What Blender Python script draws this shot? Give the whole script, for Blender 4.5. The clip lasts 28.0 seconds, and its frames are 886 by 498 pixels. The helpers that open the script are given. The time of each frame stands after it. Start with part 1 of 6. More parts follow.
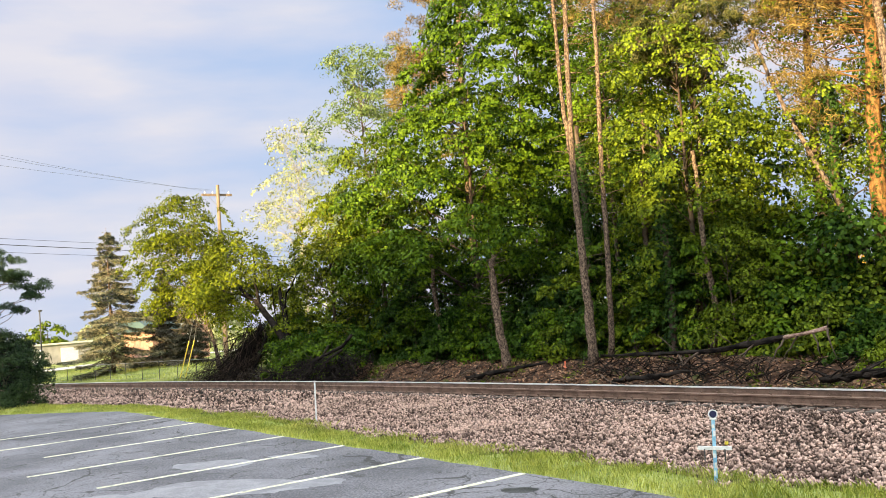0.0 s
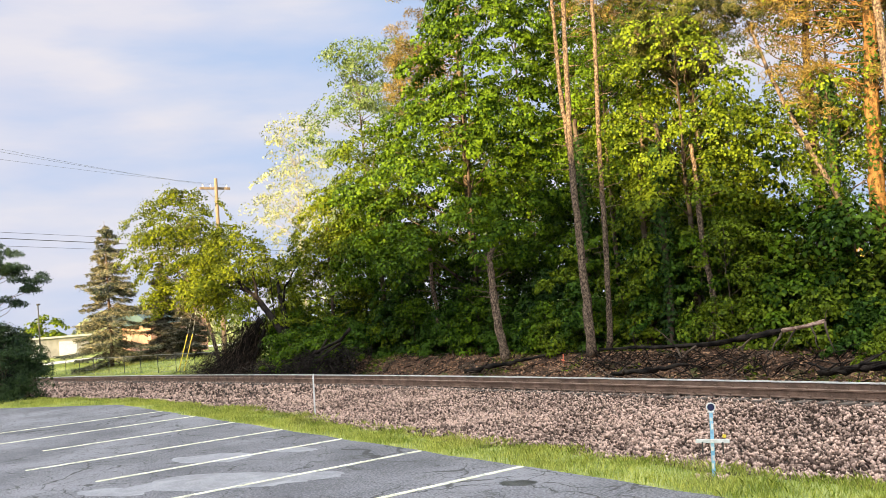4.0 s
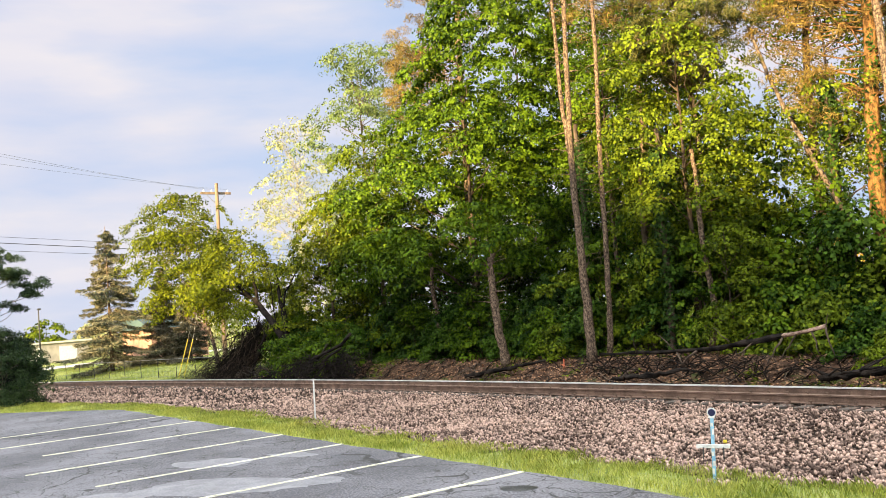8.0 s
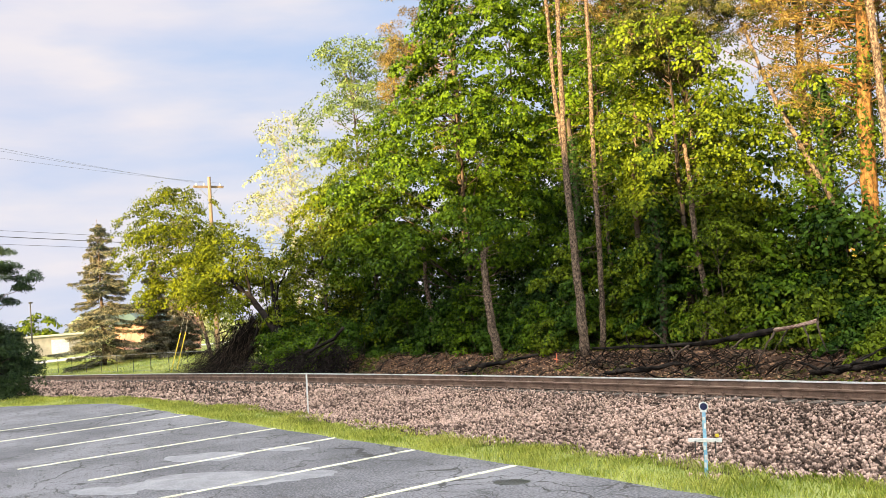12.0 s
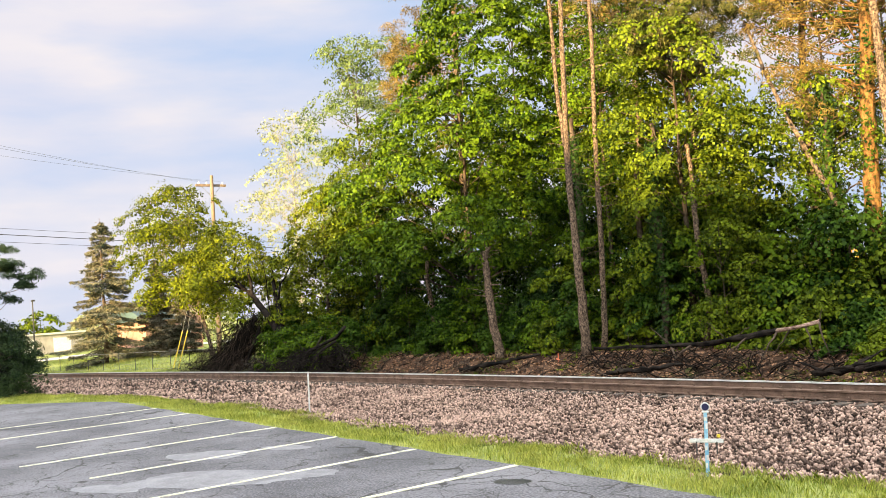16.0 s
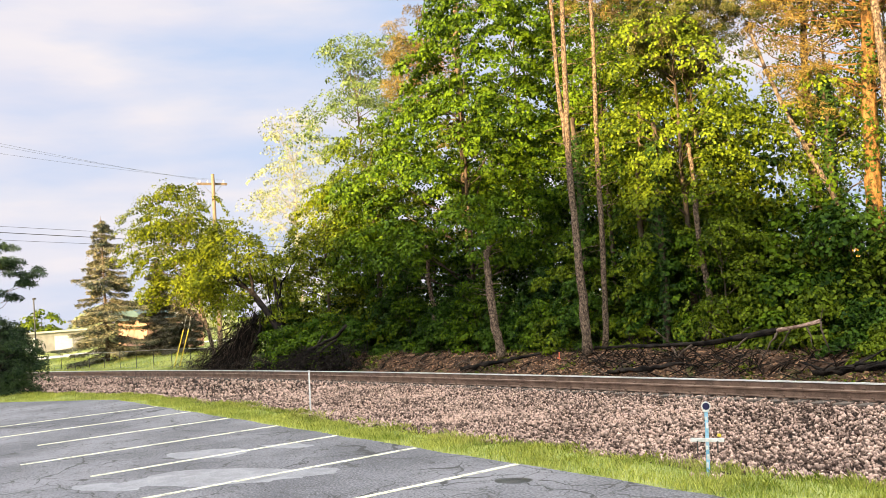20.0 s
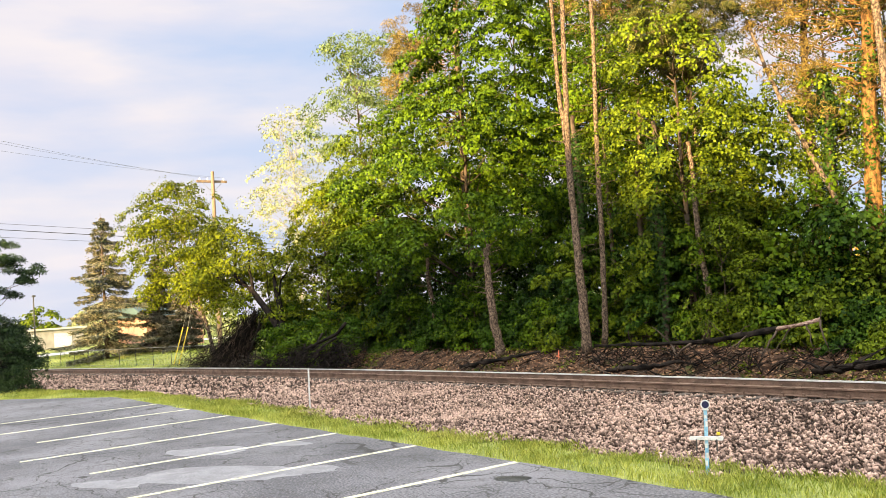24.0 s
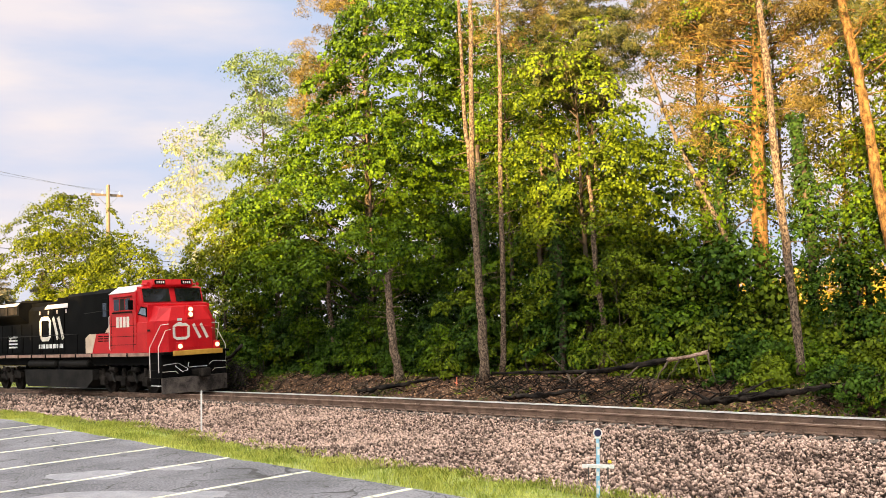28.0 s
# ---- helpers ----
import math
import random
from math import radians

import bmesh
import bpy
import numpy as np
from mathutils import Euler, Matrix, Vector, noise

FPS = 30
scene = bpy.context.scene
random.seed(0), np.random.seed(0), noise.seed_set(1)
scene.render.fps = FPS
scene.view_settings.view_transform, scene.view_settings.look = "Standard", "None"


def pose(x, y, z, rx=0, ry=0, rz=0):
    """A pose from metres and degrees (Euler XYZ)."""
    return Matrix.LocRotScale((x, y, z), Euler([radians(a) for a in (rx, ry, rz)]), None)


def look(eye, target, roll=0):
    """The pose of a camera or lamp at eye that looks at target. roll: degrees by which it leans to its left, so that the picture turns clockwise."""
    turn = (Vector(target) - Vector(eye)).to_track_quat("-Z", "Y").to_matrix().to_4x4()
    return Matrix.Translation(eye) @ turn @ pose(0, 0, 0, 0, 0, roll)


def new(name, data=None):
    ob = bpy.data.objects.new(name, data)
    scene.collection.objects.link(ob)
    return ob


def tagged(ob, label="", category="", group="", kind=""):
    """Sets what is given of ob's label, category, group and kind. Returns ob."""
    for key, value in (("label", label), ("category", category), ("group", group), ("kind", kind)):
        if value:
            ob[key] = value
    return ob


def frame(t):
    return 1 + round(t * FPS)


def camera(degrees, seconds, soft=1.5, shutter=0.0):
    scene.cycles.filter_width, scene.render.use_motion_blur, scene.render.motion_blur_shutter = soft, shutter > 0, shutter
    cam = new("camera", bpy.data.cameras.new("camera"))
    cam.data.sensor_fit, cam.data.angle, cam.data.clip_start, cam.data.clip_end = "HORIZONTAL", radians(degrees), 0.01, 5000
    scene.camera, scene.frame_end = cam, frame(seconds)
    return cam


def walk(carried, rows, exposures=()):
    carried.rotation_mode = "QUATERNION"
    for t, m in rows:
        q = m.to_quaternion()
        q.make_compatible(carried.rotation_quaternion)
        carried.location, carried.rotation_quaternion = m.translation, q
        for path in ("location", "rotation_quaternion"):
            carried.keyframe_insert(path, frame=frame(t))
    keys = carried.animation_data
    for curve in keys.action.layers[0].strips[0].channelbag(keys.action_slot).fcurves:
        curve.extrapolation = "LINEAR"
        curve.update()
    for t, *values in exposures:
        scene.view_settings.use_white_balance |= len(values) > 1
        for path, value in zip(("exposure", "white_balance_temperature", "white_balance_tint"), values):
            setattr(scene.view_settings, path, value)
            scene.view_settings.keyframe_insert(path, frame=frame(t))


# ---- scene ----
cam = camera(52.2, 28.0, 0.7)
EYE = (0.0, 0.0, 2.34)
# seconds, then the turn of the camera in degrees; the eye stays in one place
PATH = [
    0, 93.946, 4.696, 55.121, 0.5, 93.817, 4.642, 55.110, 1, 93.684, 4.673, 55.082, 1.5, 93.563, 4.716, 55.046,
    2, 93.458, 4.706, 55.038, 2.5, 93.421, 4.762, 55.027, 3, 93.431, 4.772, 55.036, 3.5, 93.483, 4.765, 55.029,
    5.5, 93.635, 4.537, 55.000, 6, 93.734, 4.509, 55.041, 6.5, 93.818, 4.510, 55.076, 7, 93.862, 4.536, 55.098,
    7.5, 93.859, 4.624, 55.095, 8, 93.838, 4.697, 55.048, 8.5, 93.800, 4.727, 54.977, 9, 93.782, 4.811, 54.909,
    9.5, 93.748, 4.803, 54.830, 10, 93.690, 4.813, 54.778, 10.5, 93.640, 4.782, 54.716, 11, 93.563, 4.694, 54.680,
    11.5, 93.486, 4.637, 54.646, 12, 93.430, 4.619, 54.609, 12.5, 93.387, 4.673, 54.599, 14.5, 93.406, 4.396, 54.668,
    15, 93.403, 4.386, 54.683, 15.5, 93.390, 4.473, 54.708, 16, 93.401, 4.410, 54.724, 16.5, 93.410, 4.396, 54.715,
    17, 93.407, 4.383, 54.687, 17.5, 93.381, 4.303, 54.681, 18, 93.350, 4.260, 54.681, 18.5, 93.338, 4.251, 54.710,
    19, 93.335, 4.277, 54.728, 19.5, 93.333, 4.288, 54.764, 20, 93.334, 4.308, 54.788, 20.5, 93.324, 4.307, 54.784,
    21, 93.284, 4.285, 54.785, 21.5, 93.275, 4.304, 54.788, 23.5, 93.211, 4.202, 54.797, 24, 93.204, 4.213, 54.759,
    24.5, 93.203, 4.193, 54.685, 25, 93.290, 4.141, 54.522, 25.5, 93.412, 4.059, 54.248, 26, 93.566, 3.868, 53.837,
    26.5, 93.772, 3.622, 53.165, 27, 94.012, 3.432, 52.193, 27.5, 94.262, 3.102, 50.631, 28, 94.400, 2.725, 48.453,
]
STOPS = [(0, 1.24, 6250, 9), (8, 1.32, 6450, 10), (17, 1.38, 6600, 10), (25, 1.42, 6800, 11), (28, 1.42, 7000, 13)]
walk(cam, [(PATH[i], pose(*EYE, PATH[i + 1], PATH[i + 2], PATH[i + 3])) for i in range(0, len(PATH), 4)], STOPS)

# ---- daylight: low sun behind the camera, broken cloud ----
SUN_FROM = Vector((0.45, -1.0, 0.16)).normalized()
sun_data = bpy.data.lights.new("sun", "SUN")
sun_data.energy, sun_data.angle, sun_data.color = 8.5, radians(1.5), (1.0, 0.72, 0.33)
sun = new("sun", sun_data)
sun.matrix_world = look(SUN_FROM * 100, (0, 0, 0))
OVERHEAD_FILL = (5.4, 5.15, 4.15)
world = bpy.data.worlds.new("sky")
scene.world = world
world.use_nodes = True


def build_sky():
    nt = world.node_tree
    nd, ln = nt.nodes, nt.links
    nd.clear()
    sky = nd.new("ShaderNodeTexSky")
    sky.sky_type, sky.sun_disc = "NISHITA", False
    sky.sun_elevation = math.asin(SUN_FROM.z)
    sky.sun_rotation = math.atan2(SUN_FROM.x, SUN_FROM.y)
    sky.air_density, sky.dust_density, sky.ozone_density = 1.0, 0.6, 2.0
    co = nd.new("ShaderNodeTexCoord")
    mp = nd.new("ShaderNodeMapping")
    mp.inputs["Rotation"].default_value = (0, radians(4), radians(30))
    mp.inputs["Scale"].default_value = (1.1, 1.6, 7.0)
    n1 = nd.new("ShaderNodeTexNoise")
    n1.inputs["Scale"].default_value, n1.inputs["Detail"].default_value = 1.6, 6
    n1.inputs["Roughness"].default_value = 0.52
    r1 = nd.new("ShaderNodeValToRGB")
    r1.color_ramp.elements[0].position, r1.color_ramp.elements[1].position = 0.33, 0.62
    mix = nd.new("ShaderNodeMix")
    mix.data_type = "RGBA"
    n2 = nd.new("ShaderNodeTexNoise")
    n2.inputs["Scale"].default_value, n2.inputs["Detail"].default_value = 3.1, 4
    r2 = nd.new("ShaderNodeValToRGB")
    r2.color_ramp.elements[0].color, r2.color_ramp.elements[1].color = (6.5, 6.5, 7.5, 1), (7.5, 7.15, 7.5, 1)
    r2.color_ramp.elements[0].position, r2.color_ramp.elements[1].position = 0.35, 0.65
    bg = nd.new("ShaderNodeBackground")
    out = nd.new("ShaderNodeOutputWorld")
    ln.new(co.outputs["Generated"], mp.inputs["Vector"])
    for n in (n1, n2):
        ln.new(mp.outputs["Vector"], n.inputs["Vector"])
    ln.new(n1.outputs["Fac"], r1.inputs["Fac"])
    ln.new(n2.outputs["Fac"], r2.inputs["Fac"])
    ln.new(r1.outputs["Color"], mix.inputs["Factor"])
    # thin high cloud veils the blue
    veil = nd.new("ShaderNodeMix")
    veil.data_type = "RGBA"
    veil.inputs["Factor"].default_value = 0.85
    veil.inputs["B"].default_value = (4.8, 6.0, 8.4, 1)
    ln.new(sky.outputs["Color"], veil.inputs["A"])
    ln.new(veil.outputs["Result"], mix.inputs["A"])
    ln.new(r2.outputs["Color"], mix.inputs["B"])
    # unseen cloud and haze high overhead get an added fivefold brightness as fill
    dot = nd.new("ShaderNodeVectorMath")
    dot.operation = "DOT_PRODUCT"
    dot.inputs[1].default_value = Vector((0.5 * SUN_FROM.x, 0.5 * SUN_FROM.y, 1.0)).normalized()
    ln.new(co.outputs["Generated"], dot.inputs[0])
    rng = nd.new("ShaderNodeMapRange")
    rng.inputs["From Min"].default_value, rng.inputs["From Max"].default_value = 0.2, 0.95
    warm = nd.new("ShaderNodeMix")
    warm.data_type = "RGBA"
    warm.inputs["A"].default_value, warm.inputs["B"].default_value = (1, 1, 1, 1), (*OVERHEAD_FILL, 1)
    ln.new(rng.outputs["Result"], warm.inputs["Factor"])
    ln.new(dot.outputs["Value"], rng.inputs["Value"])
    sc = nd.new("ShaderNodeVectorMath")
    sc.operation = "MULTIPLY"
    ln.new(mix.outputs["Result"], sc.inputs[0])
    ln.new(warm.outputs["Result"], sc.inputs[1])
    ln.new(sc.outputs["Vector"], bg.inputs["Color"])
    bg.inputs["Strength"].default_value = 0.0466
    ln.new(bg.outputs["Background"], out.inputs["Surface"])


build_sky()

# ---- materials ----
MATS = {}


def material(name, c1, c2=None, rough=0.8, metal=0.0, scale=8.0, fine=60.0, bump=0.3, island=0.0, obj=0.0, through_light=0.0, spec=0.5, stain=None, stretch=(1, 1, 1), coat=0.0, grain=0.45):
    """Two-scale procedural surface: broad colour drift, fine grain with relief, optional per-piece variation."""
    if name in MATS:
        return MATS[name]
    m = bpy.data.materials.new(name)
    m.use_nodes = True
    nt = m.node_tree
    nd, ln = nt.nodes, nt.links
    bsdf = nd["Principled BSDF"]
    c2 = c2 or tuple(min(1, v * 1.35) for v in c1)
    co = nd.new("ShaderNodeTexCoord")
    mp = nd.new("ShaderNodeMapping")
    mp.inputs["Scale"].default_value = stretch
    ln.new(co.outputs["Object"], mp.inputs["Vector"])
    a = nd.new("ShaderNodeTexNoise")
    a.inputs["Scale"].default_value, a.inputs["Detail"].default_value = scale, 5
    b = nd.new("ShaderNodeTexNoise")
    b.inputs["Scale"].default_value, b.inputs["Detail"].default_value = fine, 3
    ln.new(mp.outputs["Vector"], a.inputs["Vector"])
    ln.new(mp.outputs["Vector"], b.inputs["Vector"])
    ramp = nd.new("ShaderNodeValToRGB")
    ramp.color_ramp.elements[0].color, ramp.color_ramp.elements[1].color = (*c1, 1), (*c2, 1)
    lo = 0.24 if island else 0.36
    ramp.color_ramp.elements[0].position, ramp.color_ramp.elements[1].position = lo, 1 - lo
    add = nd.new("ShaderNodeMath")
    add.operation = "MULTIPLY_ADD"
    add.inputs[1].default_value, add.inputs[2].default_value = grain, -0.5 * grain
    ln.new(b.outputs["Fac"], add.inputs[0])
    tot = nd.new("ShaderNodeMath")
    tot.operation = "ADD"
    ln.new(a.outputs["Fac"], tot.inputs[0])
    ln.new(add.outputs[0], tot.inputs[1])
    last = tot
    if island or obj:
        if island:
            r = nd.new("ShaderNodeNewGeometry").outputs["Random Per Island"]
        else:
            r = nd.new("ShaderNodeObjectInfo").outputs["Random"]
        v = nd.new("ShaderNodeMath")
        v.operation = "MULTIPLY_ADD"
        k = island or obj
        v.inputs[1].default_value, v.inputs[2].default_value = k, -0.5 * k
        ln.new(r, v.inputs[0])
        s = nd.new("ShaderNodeMath")
        s.operation = "ADD"
        ln.new(last.outputs[0], s.inputs[0])
        ln.new(v.outputs[0], s.inputs[1])
        last = s
    ln.new(last.outputs[0], ramp.inputs["Fac"])
    colour = ramp.outputs["Color"]
    if stain:
        n3 = nd.new("ShaderNodeTexNoise")
        n3.inputs["Scale"].default_value, n3.inputs["Detail"].default_value = stain[3], 6
        n3.inputs["Roughness"].default_value = 0.65
        ln.new(mp.outputs["Vector"], n3.inputs["Vector"])
        r3 = nd.new("ShaderNodeValToRGB")
        r3.color_ramp.elements[0].position, r3.color_ramp.elements[1].position = stain[4], stain[4] + 0.12
        ln.new(n3.outputs["Fac"], r3.inputs["Fac"])
        mx = nd.new("ShaderNodeMix")
        mx.data_type = "RGBA"
        mx.inputs["B"].default_value = (*stain[:3], 1)
        ln.new(r3.outputs["Color"], mx.inputs["Factor"])
        ln.new(colour, mx.inputs["A"])
        colour = mx.outputs["Result"]
    ln.new(colour, bsdf.inputs["Base Color"])
    bsdf.inputs["Roughness"].default_value, bsdf.inputs["Metallic"].default_value = rough, metal
    bsdf.inputs["Specular IOR Level"].default_value = spec
    bsdf.inputs["Coat Weight"].default_value = coat
    if bump:
        bp = nd.new("ShaderNodeBump")
        bp.inputs["Strength"].default_value, bp.inputs["Distance"].default_value = bump, 0.02
        ln.new(b.outputs["Fac"], bp.inputs["Height"])
        ln.new(bp.outputs["Normal"], bsdf.inputs["Normal"])
    if through_light:
        tr = nd.new("ShaderNodeBsdfTranslucent")
        hue = nd.new("ShaderNodeMix")
        hue.data_type, hue.blend_type = "RGBA", "MULTIPLY"
        hue.inputs["Factor"].default_value = 1.0
        hue.inputs["B"].default_value = (1.5, 1.45, 0.6, 1)
        ln.new(colour, hue.inputs["A"])
        ln.new(hue.outputs["Result"], tr.inputs["Color"])
        ms = nd.new("ShaderNodeMixShader")
        ms.inputs["Fac"].default_value = through_light
        ln.new(bsdf.outputs["BSDF"], ms.inputs[1])
        ln.new(tr.outputs["BSDF"], ms.inputs[2])
        ln.new(ms.outputs["Shader"], nd["Material Output"].inputs["Surface"])
    MATS[name] = m
    return m


def glow(name, colour, strength):
    if name not in MATS:
        m = bpy.data.materials.new(name)
        m.use_nodes = True
        b = m.node_tree.nodes["Principled BSDF"]
        b.inputs["Base Color"].default_value = (*colour, 1)
        b.inputs["Emission Color"].default_value, b.inputs["Emission Strength"].default_value = (*colour, 1), strength
        MATS[name] = m
    return MATS[name]


# The dark ends also paint shaded gaps, dealt at random leaf by leaf.
def leaf_material(name, dark, light, tl=0.35, rough=0.42):
    return material(name, dark, light, rough=rough, scale=0.7, fine=3.0, bump=0, island=0.5, through_light=tl * 0.32, spec=0.06)


GRASS = material("grass blades", (0.20, 0.27, 0.04), (0.66, 0.66, 0.22), 0.6, scale=0.9, fine=6, bump=0, island=0.5, through_light=0.3, spec=0.3)
TURF = material("turf", (0.13, 0.17, 0.04), (0.36, 0.38, 0.13), 0.95, scale=0.35, fine=14, bump=0.8, spec=0.08)
# Near-black soil colour paints the shade in the gaps between ballast stones.
SHADED_SOIL = material("gravelly soil with gap shade", (0.012, 0.009, 0.008), (0.04, 0.030, 0.025), 0.95, scale=2.5, fine=30, bump=0.9, spec=0.08)
LITTER = material("leaf litter", (0.028, 0.016, 0.011), (0.130, 0.076, 0.050), 0.95, scale=1.6, fine=18, bump=0.9, stain=(0.07, 0.12, 0.025, 0.9, 0.6), spec=0.08)
STONE = material("ballast stone", (0.075, 0.050, 0.041), (0.58, 0.41, 0.335), 0.85, scale=0.5, fine=25, bump=0.5, island=0.7, spec=0.08)
BARK = material("bark", (0.045, 0.032, 0.025), (0.14, 0.105, 0.08), 0.95, scale=3, fine=22, bump=1.0, stretch=(1, 1, 0.25), spec=0.08)
PINE_BARK = material("pine bark", (0.045, 0.032, 0.026), (0.26, 0.185, 0.13), 0.95, scale=17, fine=50, bump=1.0, stretch=(1, 1, 0.6), stain=(0.035, 0.025, 0.02, 27, 0.50), spec=0.08)
GREY_BARK = material("dead wood", (0.04, 0.030, 0.024), (0.23, 0.17, 0.13), 0.95, scale=12, fine=40, bump=0.9, stretch=(1, 1, 0.5), spec=0.08)
SCOTS_BARK = material("orange pine bark", (0.06, 0.032, 0.014), (0.25, 0.135, 0.050), 0.95, scale=9, fine=45, bump=1.0, stretch=(1, 1, 0.5), stain=(0.07, 0.05, 0.025, 14, 0.56), spec=0.08)
# Overexposed glare on the thin branches is put into this pale bark colour.
PALE_BARK = material("bark paled by painted glare", (0.22, 0.19, 0.14), (0.42, 0.37, 0.28), 0.9, scale=6, fine=30, bump=0.5, spec=0.08)
CHAR = material("charred wood", (0.005, 0.0045, 0.0045), (0.032, 0.025, 0.021), 0.9, scale=3, fine=25, bump=1.0, spec=0.08)
L_MAPLE = leaf_material("maple leaves", (0.014, 0.036, 0.003), (0.108, 0.175, 0.008))
L_LIGHT = leaf_material("light leaves", (0.045, 0.075, 0.02), (0.18, 0.235, 0.08), 0.4)
L_PALE = leaf_material("pale leaves", (0.17, 0.19, 0.10), (0.31, 0.33, 0.18), 0.3)
L_YELLOW = leaf_material("yellow-green leaves", (0.020, 0.037, 0.003), (0.155, 0.205, 0.012), 0.4)
L_LIME = leaf_material("lime-green leaves", (0.026, 0.038, 0.003), (0.175, 0.205, 0.010), 0.45)
L_OLIVE = leaf_material("olive-gold leaves", (0.030, 0.034, 0.004), (0.190, 0.165, 0.018), 0.4)
# Shade low in the wood is put into the next two leaf colours.
L_UNDER = leaf_material("undergrowth leaves with shade put in", (0.008, 0.025, 0.003), (0.066, 0.125, 0.013))
L_IVY = leaf_material("dark ivy and shaded undergrowth leaves", (0.007, 0.020, 0.005), (0.044, 0.086, 0.014), 0.2)
L_PINE = leaf_material("pine needles", (0.022, 0.033, 0.010), (0.15, 0.14, 0.04), 0.1)
# Evening sunlight on the far trees is put into this gold colour.
L_SUN_GOLD = leaf_material("leaves with painted sun gold", (0.20, 0.13, 0.015), (0.44, 0.32, 0.06), 0.3)
L_BROWN = leaf_material("browned needles", (0.05, 0.038, 0.012), (0.27, 0.19, 0.055), 0.2)
L_SPRUCE = leaf_material("spruce needles", (0.026, 0.040, 0.026), (0.25, 0.225, 0.145), 0.15)
L_DUSKY = leaf_material("dusky spruce needles", (0.022, 0.025, 0.016), (0.17, 0.15, 0.105), 0.1)
L_JUNIPER = leaf_material("juniper needles", (0.006, 0.016, 0.007), (0.060, 0.095, 0.034), 0.1)


def cracked(m):
    """Adds a net of dark wandering cracks and pale worn areas to a material."""
    nt = m.node_tree
    nd, ln = nt.nodes, nt.links
    bsdf = nd["Principled BSDF"]
    old = bsdf.inputs["Base Color"].links[0].from_socket
    co = nd.new("ShaderNodeTexCoord")
    wob = nd.new("ShaderNodeTexNoise")
    wob.inputs["Scale"].default_value, wob.inputs["Detail"].default_value = 1.3, 6
    off = nd.new("ShaderNodeVectorMath")
    off.operation = "MULTIPLY_ADD"
    off.inputs[1].default_value = (1.1, 1.1, 0)
    ln.new(co.outputs["Object"], wob.inputs["Vector"])
    ln.new(wob.outputs["Color"], off.inputs[0])
    ln.new(co.outputs["Object"], off.inputs[2])
    col = old
    for scale, width, dark in ((0.42, 0.005, 0.025), (1.1, 0.008, 0.035), (2.6, 0.013, 0.05)):
        vo = nd.new("ShaderNodeTexVoronoi")
        vo.feature = "DISTANCE_TO_EDGE"
        vo.inputs["Scale"].default_value = scale
        ln.new(off.outputs["Vector"], vo.inputs["Vector"])
        mask = nd.new("ShaderNodeTexNoise")
        mask.inputs["Scale"].default_value = 0.5 * scale + 0.3
        ln.new(co.outputs["Object"], mask.inputs["Vector"])
        th = nd.new("ShaderNodeMapRange")
        th.inputs["From Min"].default_value, th.inputs["From Max"].default_value = 0.40, 0.66
        th.inputs["To Min"].default_value, th.inputs["To Max"].default_value = 0.0, width * 2
        ln.new(mask.outputs["Fac"], th.inputs["Value"])
        lt = nd.new("ShaderNodeMath")
        lt.operation = "LESS_THAN"
        ln.new(vo.outputs["Distance"], lt.inputs[0])
        ln.new(th.outputs["Result"], lt.inputs[1])
        mx = nd.new("ShaderNodeMix")
        mx.data_type = "RGBA"
        mx.inputs["B"].default_value = (dark, dark, dark, 1)
        ln.new(lt.outputs[0], mx.inputs["Factor"])
        ln.new(col, mx.inputs["A"])
        col = mx.outputs["Result"]
    ln.new(col, bsdf.inputs["Base Color"])
    return m


# ---- mesh helpers ----


def mesh_from(name, verts, faces, mats, smooth=False, idx=None):
    me = bpy.data.meshes.new(name)
    me.from_pydata(verts, [], faces)
    for m in mats if isinstance(mats, (list, tuple)) else [mats]:
        me.materials.append(m)
    if idx is not None:
        me.polygons.foreach_set("material_index", idx)
    if smooth:
        me.polygons.foreach_set("use_smooth", [True] * len(me.polygons))
    me.update()
    return me


def place(name, me, parent=None, label="", m=None):
    ob = new(name, me)
    if parent is not None:
        ob.parent = parent
    if m is not None:
        ob.matrix_basis = m
    if label:
        ob["label"] = label
    return ob


def part(name, bm, mat, parent, label="", smooth=False):
    me = bpy.data.meshes.new(name)
    bm.to_mesh(me)
    bm.free()
    me.materials.append(mat)
    if smooth:
        me.polygons.foreach_set("use_smooth", [True] * len(me.polygons))
    return place(name, me, parent, label)


def blade_mesh(name, V, mat, k=3):
    """V: (n*k, 3) corners of n separate faces of k corners each."""
    n = len(V) // k
    me = bpy.data.meshes.new(name)
    me.vertices.add(len(V))
    me.vertices.foreach_set("co", np.asarray(V, np.float32).ravel())
    me.loops.add(len(V))
    me.loops.foreach_set("vertex_index", np.arange(len(V), dtype=np.int32))
    me.polygons.add(n)
    me.polygons.foreach_set("loop_start", np.arange(0, n * k, k, dtype=np.int32))
    me.polygons.foreach_set("loop_total", np.full(n, k, np.int32))
    me.materials.append(mat)
    me.update(calc_edges=True)
    return me


def unit(a):
    return a / (np.linalg.norm(a, axis=1, keepdims=True) + 1e-9)


